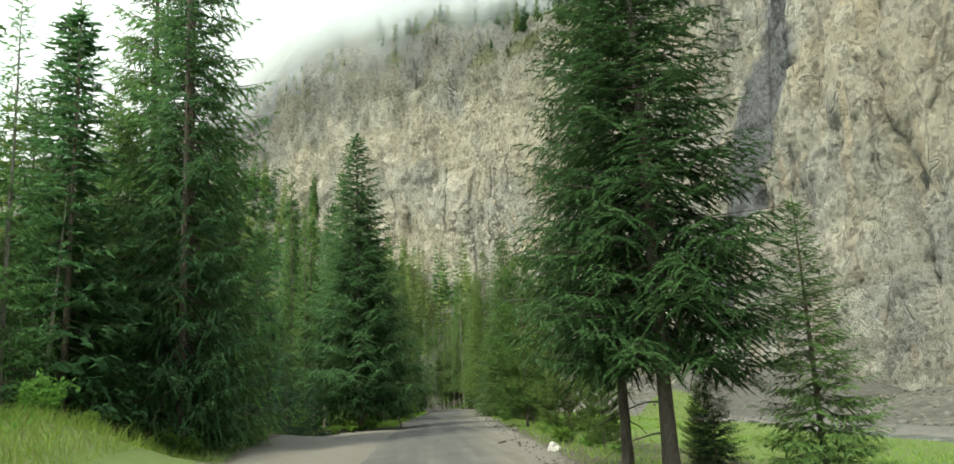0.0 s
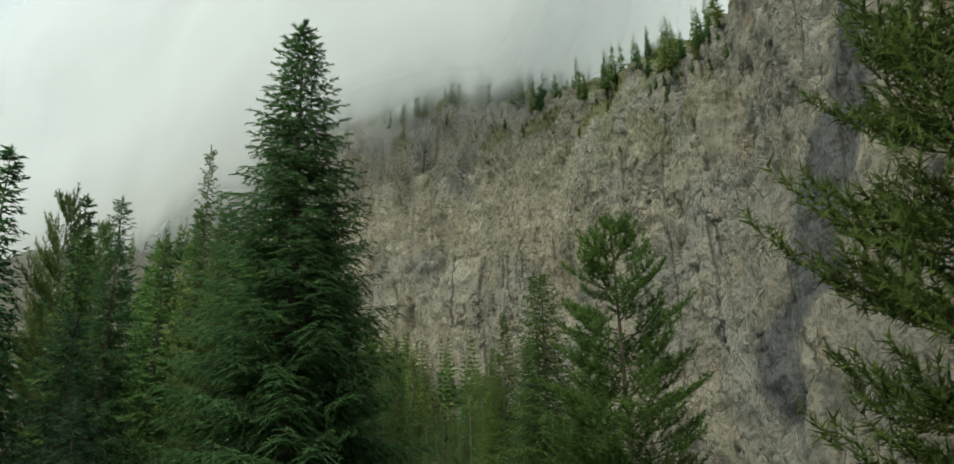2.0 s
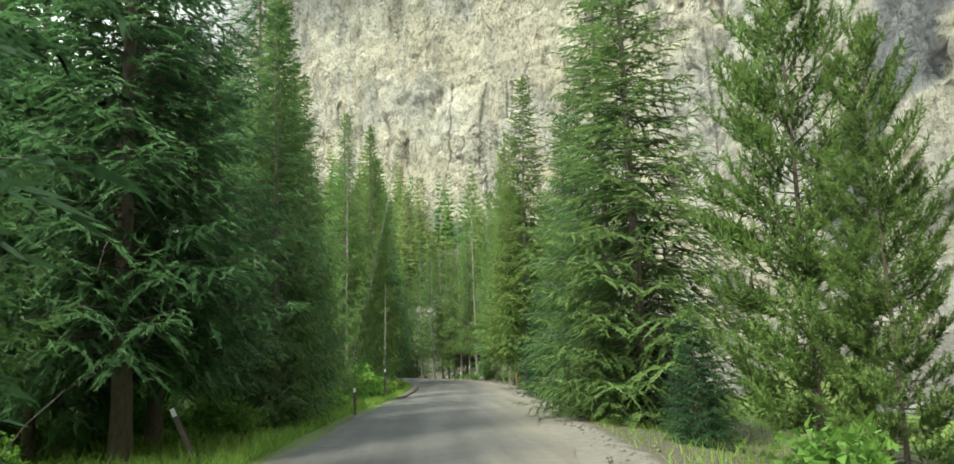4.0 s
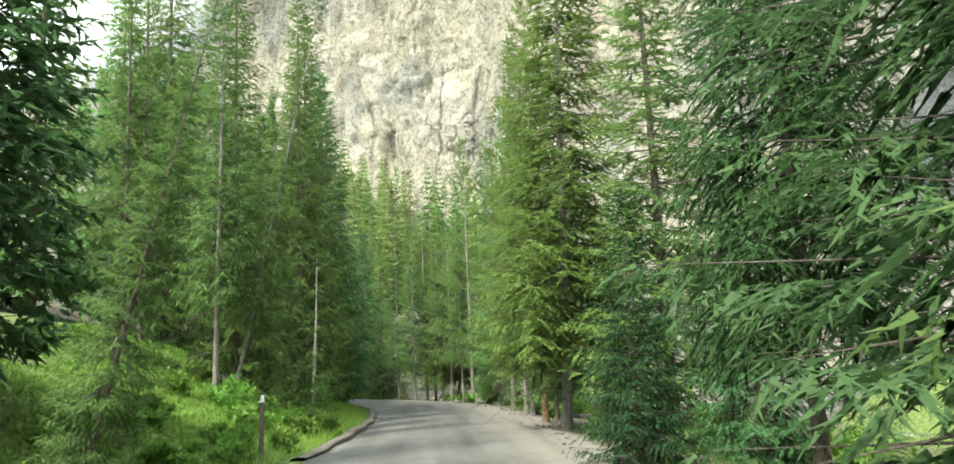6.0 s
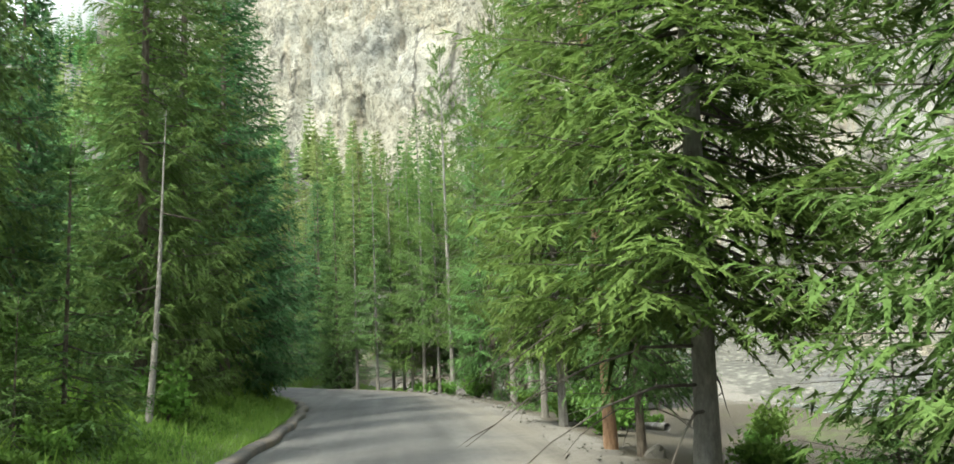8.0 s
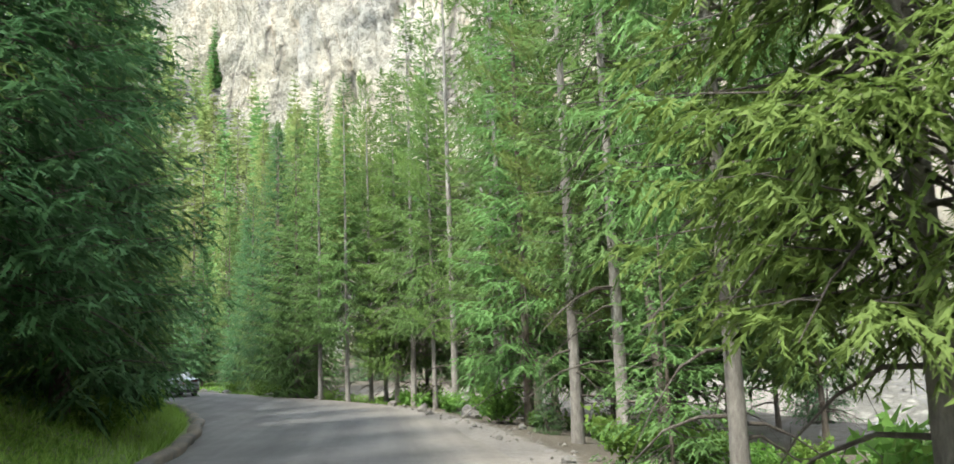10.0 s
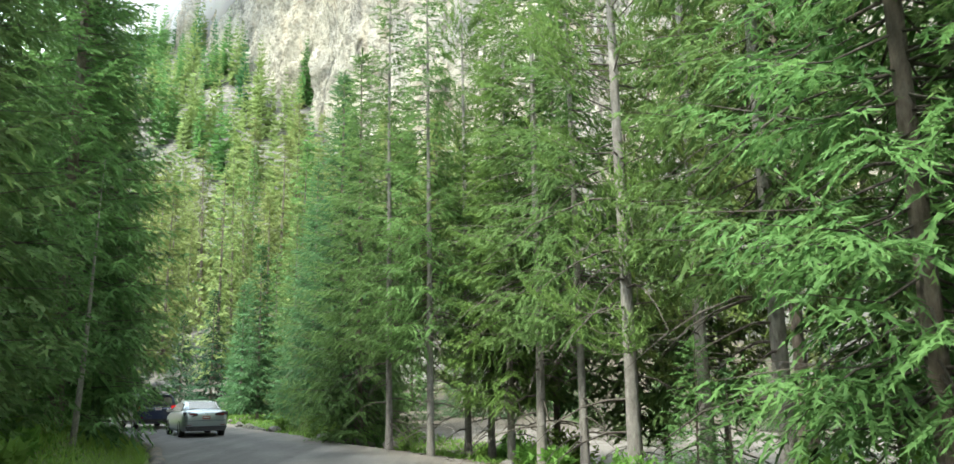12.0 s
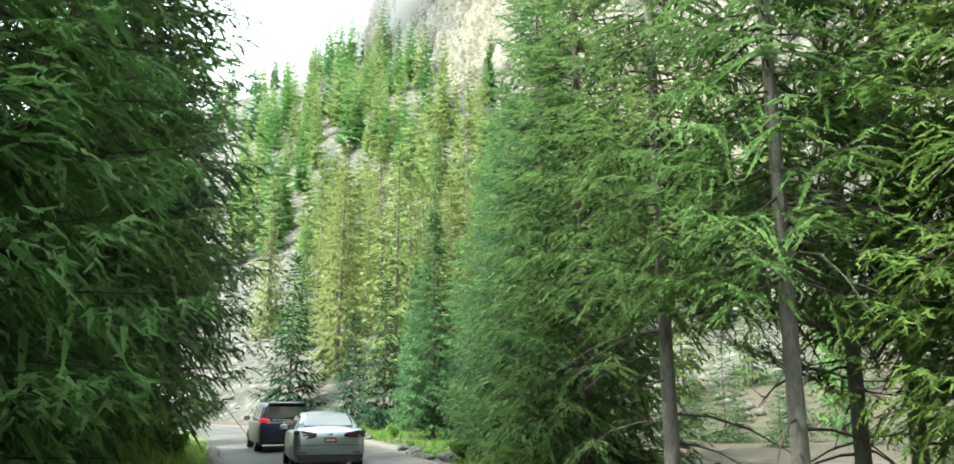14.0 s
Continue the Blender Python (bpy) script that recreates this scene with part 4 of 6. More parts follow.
LABELS = {
    "spruce_full": "dense dark green spruce with drooping boughs to the ground",
    "spruce_full2": "full green spruce with a pointed top beside the road",
    "spruce_dark": "deep green spruce with heavy drooping boughs",
    "spruce_dark2": "dark shaded spruce with a partly bare lower trunk",
    "spruce_great": "great dense dark spruce standing close to the road",
    "spruce_roadside": "dark green spruce with long boughs above a bare lower trunk",
    "spruce_tall": "tall green spruce with bare trunk and dead lower branches",
    "spruce_tall2": "tall thin spruce with pale trunk and dead lower branches",
    "fir_young": "dense dark green young fir with upturned tips",
    "spruce_young": "small blue-green young spruce",
    "spruce_fresh": "small fresh green young spruce",
    "spruce_seedling": "small bushy dark green young fir",
    "spruce_light": "tall soft light green spruce with long feathery boughs",
    "spruce_gold": "tall yellow-green spruce with a grey trunk showing through",
    "pine_brown": "slender lodgepole pine with bare orange-brown bark",
    "fir_far": "dark bushy fir beyond the bend",
    "pine_open": "open-branched green lodgepole pine with upswept boughs",
    "pine_open2": "open-branched lodgepole pine by the river flat",
    "pine_tall": "tall yellow-green lodgepole pine with a pale bare trunk",
    "spruce_mid": "green spruce in the roadside forest",
    "spruce_mid2": "dark green spruce in the forest",
    "spruce_mid3": "slender green spruce in the forest",
    "pine_mid": "yellow-green lodgepole pine in the forest",
    "spruce_far": "distant green spruce on the slope",
    "pine_far": "distant sunlit yellow-green spruce on the slope",
}
stock, first_used = {}, set()


def plant(kind, x, y, height, turn=None, slim=1.0, lean=(0, 0), z=None, label="", group="roadside conifers"):
    """Sets one tree of a kind, of the height given, on the ground."""
    spec = KINDS[kind]
    if kind not in stock:
        stock[kind] = conifer(*spec)
        tagged(stock[kind], LABELS[kind], "tree")
    base = float(land(x, y)) if z is None else z
    k = height / spec[2]
    turn = (x * 37.7 + y * 91.3) % 360 if turn is None else turn
    m = pose(x, y, base - 0.05, lean[0], lean[1]) @ pose(0, 0, 0, rz=turn) @ Matrix.Diagonal((k * slim, k * slim, k, 1))
    if kind in first_used:
        ob = copy_thing(stock[kind], m @ Matrix.Diagonal((*(1 / a for a in stock[kind].scale), 1)))
    else:
        first_used.add(kind)
        ob = stock[kind]
        ob.matrix_basis = m
    return tagged(ob, label or LABELS[kind], "tree", group)


def woods(name, places, label):
    """Many far trees that nobody could count, joined into one object of loose needle sprays and thin stems."""
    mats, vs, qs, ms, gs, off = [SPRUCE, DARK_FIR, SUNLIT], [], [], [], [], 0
    rng_ = np.random.default_rng(len(places))
    for x, y, z, h, which in places:
        k = 240
        f = np.round(rng_.random(k) ** 1.25 * 17 + rng_.normal(0, 0.12, k)).clip(0, 17) / 17.3
        a = rng_.uniform(0, 6.283, k)
        r_ = 0.135 * h * (1 - f) ** 0.85 * rng_.uniform(0.55, 1.0, k) * (1 + 0.25 * np.sin(3 * a + 5 * f))
        base = np.stack([x + 0.25 * r_ * np.cos(a), y + 0.25 * r_ * np.sin(a), z + h * (0.06 + 0.92 * f)], 1)
        way = unit(np.stack([np.cos(a), np.sin(a), rng_.uniform(-0.55, 0.25, k) + 0.7 * f], 1))
        v_, g_ = blades(rng_, base, way, r_ + 0.35, 0.05 * h * (1.05 - f), f * 0.5, 1.0)
        vs.append(v_)
        gs.append(g_)
        qs.append(np.arange(len(v_)).reshape(-1, 3) + off)
        ms.append(np.full(k, which))
        off += len(v_)
    v_, q = np.concatenate(vs), np.concatenate(qs)
    me = quad_mesh(name, v_, q, mats[0], np.concatenate(gs))
    for m in mats[1:]:
        me.materials.append(m)
    me.polygons.foreach_set("material_index", np.concatenate(ms).astype(np.int32))
    return tagged(new(name, me), label, "forest", kind="stuff")

# ---- the trees that stand out, place by place ----
# right of the road
plant("spruce_roadside", 5.05, 16.9, 14.6, slim=1.2)
plant("spruce_roadside", 4.85, 19.6, 16.5, slim=0.78)
plant("spruce_full", 7.5, 15.4, 6.0, slim=1.3, label="dense bushy young green spruce by the shoulder")
plant("pine_open", 5.95, 32.9, 8.2, slim=1.05)
plant("pine_open2", 5.9, 26.8, 4.6)
plant("pine_open", 8.2, 24.0, 2.6, slim=1.2)
plant("pine_open2", 6.4, 48.9, 9.9, slim=1.4)
plant("pine_open", 9.3, 67.0, 10.2)
plant("pine_open2", 8.6, 63.1, 7.0, slim=0.9)
plant("spruce_dark", 8.9, 81.5, 18.0, slim=1.05)
plant("spruce_full", 8.6, 76.5, 16.6, slim=1.3)
plant("fir_young", 8.0, 70.0, 3.4)
plant("spruce_roadside", 9.0, 87.3, 14.0, slim=0.85)
plant("fir_young", 6.6, 18.6, 2.5, slim=1.3)
plant("fir_young", 7.75, 92.0, 5.4, slim=0.85)
plant("spruce_dark", 11.5, 95.2, 8.8, slim=1.15)
plant("spruce_light", 10.6, 98.9, 16.5, slim=1.15)
plant("spruce_gold", 8.3, 102.7, 20.0, slim=1.2, lean=(0, 2))
plant("pine_brown", 8.44, 107.8, 17.5)
plant("spruce_tall", 8.66, 106.6, 14.0, slim=0.8)
plant("spruce_gold", 8.72, 113.4, 18.0, slim=0.85)
plant("spruce_tall2", 8.9, 117.0, 19.5, slim=0.75)
plant("spruce_tall", 10.9, 132.5, 19.0)
plant("spruce_tall2", 9.7, 124.0, 19.0, slim=0.95)
plant("pine_tall", 9.4, 126.5, 19.0)
plant("spruce_tall2", 9.2, 135.8, 19.5)
plant("spruce_tall", 9.3, 132.0, 18.5)
plant("pine_tall", 8.0, 140.7, 21.0)
plant("spruce_tall2", 7.4, 143.6, 18.0, slim=0.85)
plant("spruce_tall2", 6.6, 146.2, 19.0)
plant("spruce_gold", 5.9, 148.3, 16.5)
plant("pine_tall", 4.65, 151.0, 17.0)
plant("spruce_tall2", 5.4, 151.2, 17.8)
plant("spruce_tall2", 3.6, 148.8, 16.2)
plant("spruce_tall2", 2.2, 150.6, 16.5)
plant("spruce_full2", 0.6, 155.2, 15.5)
plant("spruce_dark2", -1.2, 162.2, 17.5)
plant("spruce_dark", -4.2, 171.5, 15.5)
plant("spruce_full", -1.8, 166.0, 19.0, slim=0.9)
plant("pine_tall", 9.9, 142.5, 21.0, slim=1.1)
plant("spruce_full2", -8.5, 186, 16.0)
plant("fir_far", -28.6, 203.5, 14.0, slim=1.0, label="dark bushy fir standing alone on pale gravel")
plant("fir_far", -17.2, 194.5, 10.5)
plant("spruce_dark", -13.6, 192.0, 11.0, slim=1.2)
plant("fir_far", -21.5, 199.5, 8.5)
# left of the road
plant("spruce_dark", -8.9, 33.0, 25.0, slim=0.72)
plant("spruce_full", -9.6, 36.4, 35.0, slim=0.73)
plant("spruce_full2", -11.6, 37.5, 31.0, slim=0.72)
plant("spruce_tall", -12.4, 30.8, 17.0)
plant("spruce_tall2", -9.2, 38.8, 12.0, lean=(0, 6))
plant("spruce_tall2", -11.6, 24.5, 14.0)
plant("spruce_mid", -15.2, 42.7, 17.5)
plant("spruce_young", -8.3, 48.8, 7.4, slim=1.1)
plant("spruce_young", -6.9, 46.0, 4.6, slim=1.2)
plant("spruce_young", -6.0, 51.2, 3.6, slim=1.2)
plant("spruce_young", -10.3, 47.0, 5.0, slim=1.2)
plant("spruce_great", -3.4, 53.8, 19.4, slim=1.16)
plant("spruce_dark2", -10.6, 57.5, 13.5, slim=0.9)
plant("spruce_full2", -4.9, 61.2, 19.0, slim=0.85)
plant("spruce_dark2", -3.9, 68.9, 19.6, slim=1.08)
plant("spruce_full2", -9.2, 64.5, 19.5, slim=0.55)
plant("spruce_tall", -7.8, 61.5, 16.0, slim=0.8)
plant("spruce_mid2", -13.4, 61.0, 14.5, slim=0.8)
plant("pine_open2", -17.8, 74.7, 16.5, slim=0.7)
plant("pine_open", -20.8, 76.8, 18.0, slim=0.7)
plant("spruce_mid", -8.8, 73.2, 18.0, slim=1.1)
plant("spruce_mid2", -11.0, 77.5, 20.0, slim=1.1)
plant("spruce_mid2", -6.6, 71.0, 19.0, slim=1.05)
plant("spruce_dark2", -4.4, 72.6, 18.0, slim=1.05)
plant("spruce_full2", -2.2, 76.6, 13.8, slim=0.9)
plant("spruce_full", -2.4, 84.5, 13.4, slim=0.75)
plant("spruce_tall", -1.5, 89.2, 9.0, lean=(0, 14), slim=0.8)
plant("spruce_dark", -3.4, 80.5, 17.0)
plant("spruce_tall2", -2.3, 101.4, 16.0, lean=(0, 1), slim=0.8)
plant("spruce_tall2", -2.0, 102.3, 14.0, lean=(0, 12), slim=0.7)
plant("spruce_light", -2.6, 105.6, 17.0, slim=0.8)
plant("spruce_fresh", -0.85, 106.6, 4.9, slim=1.2)
plant("spruce_fresh", -0.9, 104.9, 2.2, slim=1.3)
plant("spruce_light", -1.25, 112.2, 18.5, slim=0.78)
plant("spruce_light", -6.8, 112.0, 21.0, slim=0.8)
plant("pine_mid", -6.4, 107.5, 17.0)
plant("spruce_tall", -5.7, 103.6, 15.0, slim=0.9)
plant("spruce_mid3", -10.0, 115.5, 19.0)
plant("spruce_mid", -11.2, 109.5, 20.0)
plant("spruce_light", -1.6, 117.5, 20.0, slim=0.9)
plant("spruce_dark2", -1.4, 122.8, 19.0)
plant("spruce_dark", -1.9, 128.2, 20.0)
plant("spruce_full", -3.6, 133.5, 19.5)
plant("spruce_full2", -4.6, 138.3, 18.0)
plant("spruce_full2", -6.4, 142.2, 20.5, slim=0.95)
plant("spruce_full2", -6.6, 147.3, 22.5, slim=0.95)
plant("spruce_full", -8.7, 151.6, 21.0, slim=0.92)
plant("spruce_dark2", -10.0, 155.2, 22.0, slim=1.0)
plant("spruce_dark", -12.4, 159.4, 21.5, slim=0.85)
plant("spruce_mid", -12.4, 149.5, 21.0, slim=0.9)
plant("spruce_mid2", -18.2, 163.0, 18.0)

for x, y, h in ((-11.5, 28.5, 21), (-14.0, 33.5, 23), (-13.0, 38.5, 20), (-12.8, 44.5, 19), (-18.5, 46.0, 21)):
    plant("spruce_mid2" if h % 2 else "spruce_mid", x, y, 0.74 * h, slim=1.25)

for x, y, h in ((-9.5, 180.0, 12), (-5.5, 178.0, 14), (-2.0, 181.5, 13), (-6.5, 184.5, 11), (-12.5, 186.5, 10)):
    plant("spruce_mid" if h % 2 else "spruce_mid2", x, y, h, slim=1.2)

for x, y, h in ((2.2, 174.5, 3.4), (4.4, 177.0, 4.2), (6.3, 174.0, 3.0), (7.6, 179.5, 4.4), (5.2, 181.5, 3.8), (9.4, 176.0, 3.6), (3.2, 180.5, 3.2)):
    plant("spruce_seedling", x, y, h, slim=1.15, group="young trees by the road")

# ---- the forest between ----
rng = np.random.default_rng(77)
taken = [(o.matrix_basis.translation.x, o.matrix_basis.translation.y) for o in scene.objects if o.parent is None and o.get("category") == "tree"]


def cleared_for_light(x, y):
    """The bank left of the road, where scattered trees are left out to let light in."""
    return -14 < x < -1 and 92 < y < 121


def scatter(count, xs, ys, gap, kinds, heights, keep, group):
    """Trees at random over a stretch of ground, none nearer to another than gap."""
    made = tries = 0
    while made < count and tries < count * 40:
        tries += 1
        x, y = rng.uniform(*xs), rng.uniform(*ys)
        if not keep(x, y) or any((x - a) ** 2 + (y - b_) ** 2 < gap**2 for a, b_ in taken):
            continue
        taken.append((x, y))
        kind = kinds[rng.integers(len(kinds))]
        height, slim, lean = rng.uniform(*heights), rng.uniform(0.8, 1.15), (rng.normal(0, 1.2), rng.normal(0, 1.2))
        made += 1
        if not cleared_for_light(x, y):
            plant(kind, x, y, height, slim=slim, lean=lean, group=group)


def off_left(x, y):
    return float(road_left(y)) - x


def off_right(x, y):
    return x - float(road_right(y))


MID = ("spruce_mid", "spruce_mid2", "spruce_mid3", "spruce_mid2")
scatter(42, (-24, 0), (-8, 185), 3.0, MID, (13, 21), lambda x, y: off_left(x, y) > (9 if y < 62 else 5.0) and off_left(x, y) < 16, "forest beside the road")
scatter(19, (-10, 24), (127, 152), 2.0, ("spruce_mid3", "pine_mid", "spruce_mid3"), (12, 19), lambda x, y: 4.2 < off_right(x, y) < 11, "trees between road and river")
scatter(30, (-4, 20), (96, 142), 1.7, ("spruce_fresh", "spruce_fresh", "spruce_seedling"), (1.6, 5.0), lambda x, y: 1.9 < off_right(x, y) < 9 and not (x > 9.6 and 101 < y < 132), "young trees by the road")


scatter(20, (9, 24), (118, 176), 2.5, ("spruce_seedling", "spruce_fresh"), (2.0, 5.0), lambda x, y: off_right(x, y) > 7 and y > 131, "young trees on the river flat")


def on_scree(x, y):
    """The wooded strip that climbs the scree to the cliff; its open side stays bare gravel."""
    d, a = math.hypot(x - 2, y - 139), math.degrees(math.atan2(2 - x, y - 139))
    return off_right(x, y) > 12 and float(from_cliff(x, y)) > 4 and 70 < d < 235 and (2.5 if d < 85 else -9) < a < (22.5 if d < 92 else 27.5 if d < 116 else 24.0 if d < 142 else 29.5)


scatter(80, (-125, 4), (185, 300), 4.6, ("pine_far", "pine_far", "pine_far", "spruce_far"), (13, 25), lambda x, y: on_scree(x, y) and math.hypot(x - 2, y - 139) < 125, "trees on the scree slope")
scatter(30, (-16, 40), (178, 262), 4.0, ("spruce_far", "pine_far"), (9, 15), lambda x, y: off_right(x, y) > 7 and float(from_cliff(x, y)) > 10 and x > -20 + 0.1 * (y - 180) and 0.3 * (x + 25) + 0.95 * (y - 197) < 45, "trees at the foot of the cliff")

slope_places = []
while len(slope_places) < 190:
    x, y = rng.uniform(-125, 18), rng.uniform(225, 350)
    if on_scree(x, y) and math.hypot(x - 2, y - 139) > (118 if x < -8 else 84):
        slope_places.append((x, y, float(land(x, y)), rng.uniform(14, 24), int(rng.choice([0, 2, 2]))))
while len(slope_places) < 290:  # along the crest
    x, y = rng.uniform(-150, -30), rng.uniform(270, 450)
    d_, a_2 = math.hypot(x - 2, y - 139), math.degrees(math.atan2(2 - x, y - 139))
    if (12 if d_ > 190 else 23) < a_2 < 38 and 128 < d_ < 330 and float(from_cliff(x, y)) > 4:
        slope_places.append((x, y, float(land(x, y)), rng.uniform(14, 24), int(rng.choice([0, 2, 1]))))
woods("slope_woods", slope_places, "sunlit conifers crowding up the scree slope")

# the forest that climbs the hillside, and the trees along the rim of the cliff
far_places = []
while len(far_places) < 420:
    x, y = rng.uniform(-330, -12), rng.uniform(-10, 330)
    u_ = off_left(x, y)
    if (u_ > 14 and y < 205) or (u_ > 60 and x < -130 and y > 200):
        if u_ > 70 and rng.random() < 0.45:
            continue
        far_places.append((x, y, float(land(x, y)), rng.uniform(13, 22), int(rng.integers(3)) if rng.random() < 0.7 else 1))
woods("far_woods", far_places, "conifer forest climbing the hillside")
rim_places = []
for i in range(300):
    s_at = rng.uniform(324, 480) if i % 4 else rng.uniform(420, 620)
    rx_, ry_, rz_ = rim_place(s_at, rng.integers(0, 5))
    rim_places.append((rx_ + rng.normal(0, 1), ry_ + rng.normal(0, 1), rz_ - 0.7, rng.uniform(5, 14), int(rng.integers(3))))
for i in range(120):  # on ledges of the face
    ia, ja = int(rng.integers(np.searchsorted(cs, 290), np.searchsorted(cs, 620))), int(rng.integers(115, 129))
    rim_places.append((float(Xc[ja, ia]), float(Yc[ja, ia]), float(Zc[ja, ia]) - 0.5, rng.uniform(2, 5.5), int(rng.integers(3))))
woods("rim_woods", rim_places, "small conifers along the cliff top and its ledges")

# ---- the two cars ----
def paint(name, colour, rough=0.28, metal=0.7):
    m, n, l, b = material(name, rough, metal, colour)
    l.new(blend(n, l, ramp(n, l, noise_tex(n, l, coords(n, l), 2.2, 6), (0.45, 0.0), (0.75, 0.25)), colour, (0.22, 0.20, 0.17)), b.inputs["Base Color"])
    b.inputs["Coat Weight"].default_value = 0.35
    return m


SILVER = paint("silver_paint", (0.40, 0.45, 0.49), 0.30, 0.85)
NAVY = paint("navy_paint", (0.012, 0.022, 0.06), 0.42, 0.1)
TYRE = material("tyre_rubber", 0.85, 0.0, (0.02, 0.02, 0.02))[0]
RIM = material("alloy_rim", 0.35, 0.9, (0.45, 0.46, 0.47))[0]
TRIM = material("black_plastic", 0.6, 0.0, (0.018, 0.018, 0.02))[0]
CHROME = material("chrome", 0.12, 1.0, (0.75, 0.75, 0.76))[0]
TAIL_RED = material("red_lens", 0.15, 0.0, (0.20, 0.008, 0.008))[0]
CLEAR_LENS = material("clear_lens", 0.1, 0.0, (0.55, 0.55, 0.56))[0]
PLATE = material("number_plate_white", 0.5, 0.0, (0.62, 0.62, 0.62))[0]
PLATE_DARK = material("number_plate_red", 0.5, 0.0, (0.30, 0.10, 0.09))[0]
PANE = material("tinted_glass", 0.04, 0.0, (0.035, 0.045, 0.045))[0]
PANE.node_tree.nodes["Principled BSDF"].inputs["IOR"].default_value = 1.9
LIT = bpy.data.materials.new("lit_brake_lamp")
LIT.use_nodes = True
lb = LIT.node_tree.nodes["Principled BSDF"]
lb.inputs["Base Color"].default_value = (0.5, 0.01, 0.01, 1)
lb.inputs["Emission Color"].default_value, lb.inputs["Emission Strength"].default_value = (1, 0.03, 0.03, 1), 0.12


def loft(stations, section):
    """A closed body through cross-sections along y."""
    bm = bmesh.new()
    rings = []
    for st in stations:
        half_ = section(*st[1:])
        ring = [(x, st[0], z) for x, z in half_] + [(-x, st[0], z) for x, z in reversed(half_) if x > 1e-6]
        rings.append([bm.verts.new(p) for p in ring])
    k = len(rings[0])
    for a, b_ in zip(rings, rings[1:]):
        for i in range(k):
            bm.faces.new((a[i], a[(i + 1) % k], b_[(i + 1) % k], b_[i]))
    bm.faces.new(rings[0])
    bm.faces.new(list(reversed(rings[-1])))
    bmesh.ops.recalc_face_normals(bm, faces=bm.faces)
    return bm


def slab(corners, thick):
    """A thin plate on the polygon given, thickened along its normal."""
    bm = bmesh.new()
    low = [Vector(c_) for c_ in corners]
    nrm = (low[1] - low[0]).cross(low[2] - low[0]).normalized() * thick
    a = [bm.verts.new(p - nrm * 0.5) for p in low]
    b_ = [bm.verts.new(p + nrm) for p in low]
    k = len(a)
    bm.faces.new(a)
    bm.faces.new(list(reversed(b_)))
    for i in range(k):
        bm.faces.new((a[i], b_[i], b_[(i + 1) % k], a[(i + 1) % k]))
    bmesh.ops.recalc_face_normals(bm, faces=bm.faces)
    return bm


def block(x0, x1, y0, y1, z0, z1, soft=0.02):
    bm = bmesh.new()
    bmesh.ops.create_cube(bm, size=1.0, matrix=Matrix.Translation(((x0 + x1) / 2, (y0 + y1) / 2, (z0 + z1) / 2)) @ Matrix.Diagonal((x1 - x0, y1 - y0, z1 - z0, 1)))
    bmesh.ops.bevel(bm, geom=bm.edges[:], offset=soft, segments=2, affect="EDGES", profile=0.6)
    return bm


def wheel(car, x, y, r, width):
    bm = bmesh.new()
    prof_ = ((0.60, -0.46), (0.94, -0.5), (1.0, -0.34), (1.0, 0.34), (0.94, 0.5), (0.60, 0.46))
    rings = []
    for i in range(28):
        a = i * 2 * math.pi / 28
        rings.append([bm.verts.new((x + w * width, y + r * q * math.cos(a), r + r * q * math.sin(a))) for q, w in prof_])
    for i in range(28):
        a, b_ = rings[i], rings[(i + 1) % 28]
        for j in range(len(prof_)):
            bm.faces.new((a[j], a[(j + 1) % 6], b_[(j + 1) % 6], b_[j]))
    bmesh.ops.recalc_face_normals(bm, faces=bm.faces)
    tyre = part("wheel", bm, TYRE, car)
    bm = bmesh.new()
    s = 1 if x > 0 else -1
    bmesh.ops.create_cone(bm, cap_ends=True, segments=24, radius1=r * 0.62, radius2=r * 0.62, depth=width * 0.5, matrix=Matrix.Translation((x + s * width * 0.1, y, r)) @ Matrix.Rotation(math.pi / 2, 4, "Y"))
    for i in range(5):
        a = i * 2 * math.pi / 5
        bmesh.ops.create_cube(bm, size=1.0, matrix=Matrix.Translation((x + s * width * 0.37, y + 0.3 * r * math.cos(a), r + 0.3 * r * math.sin(a))) @ Matrix.Rotation(a, 4, "X") @ Matrix.Diagonal((0.03, r * 0.6, r * 0.14, 1)))
    part("rim", bm, RIM, tyre, "five-spoke alloy rim")


def low_section(w, z0, zb, zt):
    return ((0.0, z0), (w * 0.90, z0), (w * 0.985, z0 + 0.10), (w, (z0 + zb) * 0.5), (w * 0.985, zb), (w * 0.90, zt - 0.015), (w * 0.60, zt + 0.01), (0.0, zt + 0.02))


def top_section(wb, zb, wr, zr):
    return ((0.0, zb), (wb, zb), (wb * 0.55 + wr * 0.45, zb * 0.45 + zr * 0.55), (wr * 1.02, zr - 0.07), (wr * 0.92, zr - 0.015), (wr * 0.5, zr + 0.015), (0.0, zr + 0.02))


def smooth_part(ob):
    ob.data.polygons.foreach_set("use_smooth", [True] * len(ob.data.polygons))
    m = ob.modifiers.new("edges", "BEVEL")
    m.width, m.segments, m.limit_method, m.angle_limit = 0.025, 2, "ANGLE", radians(28)
    return ob


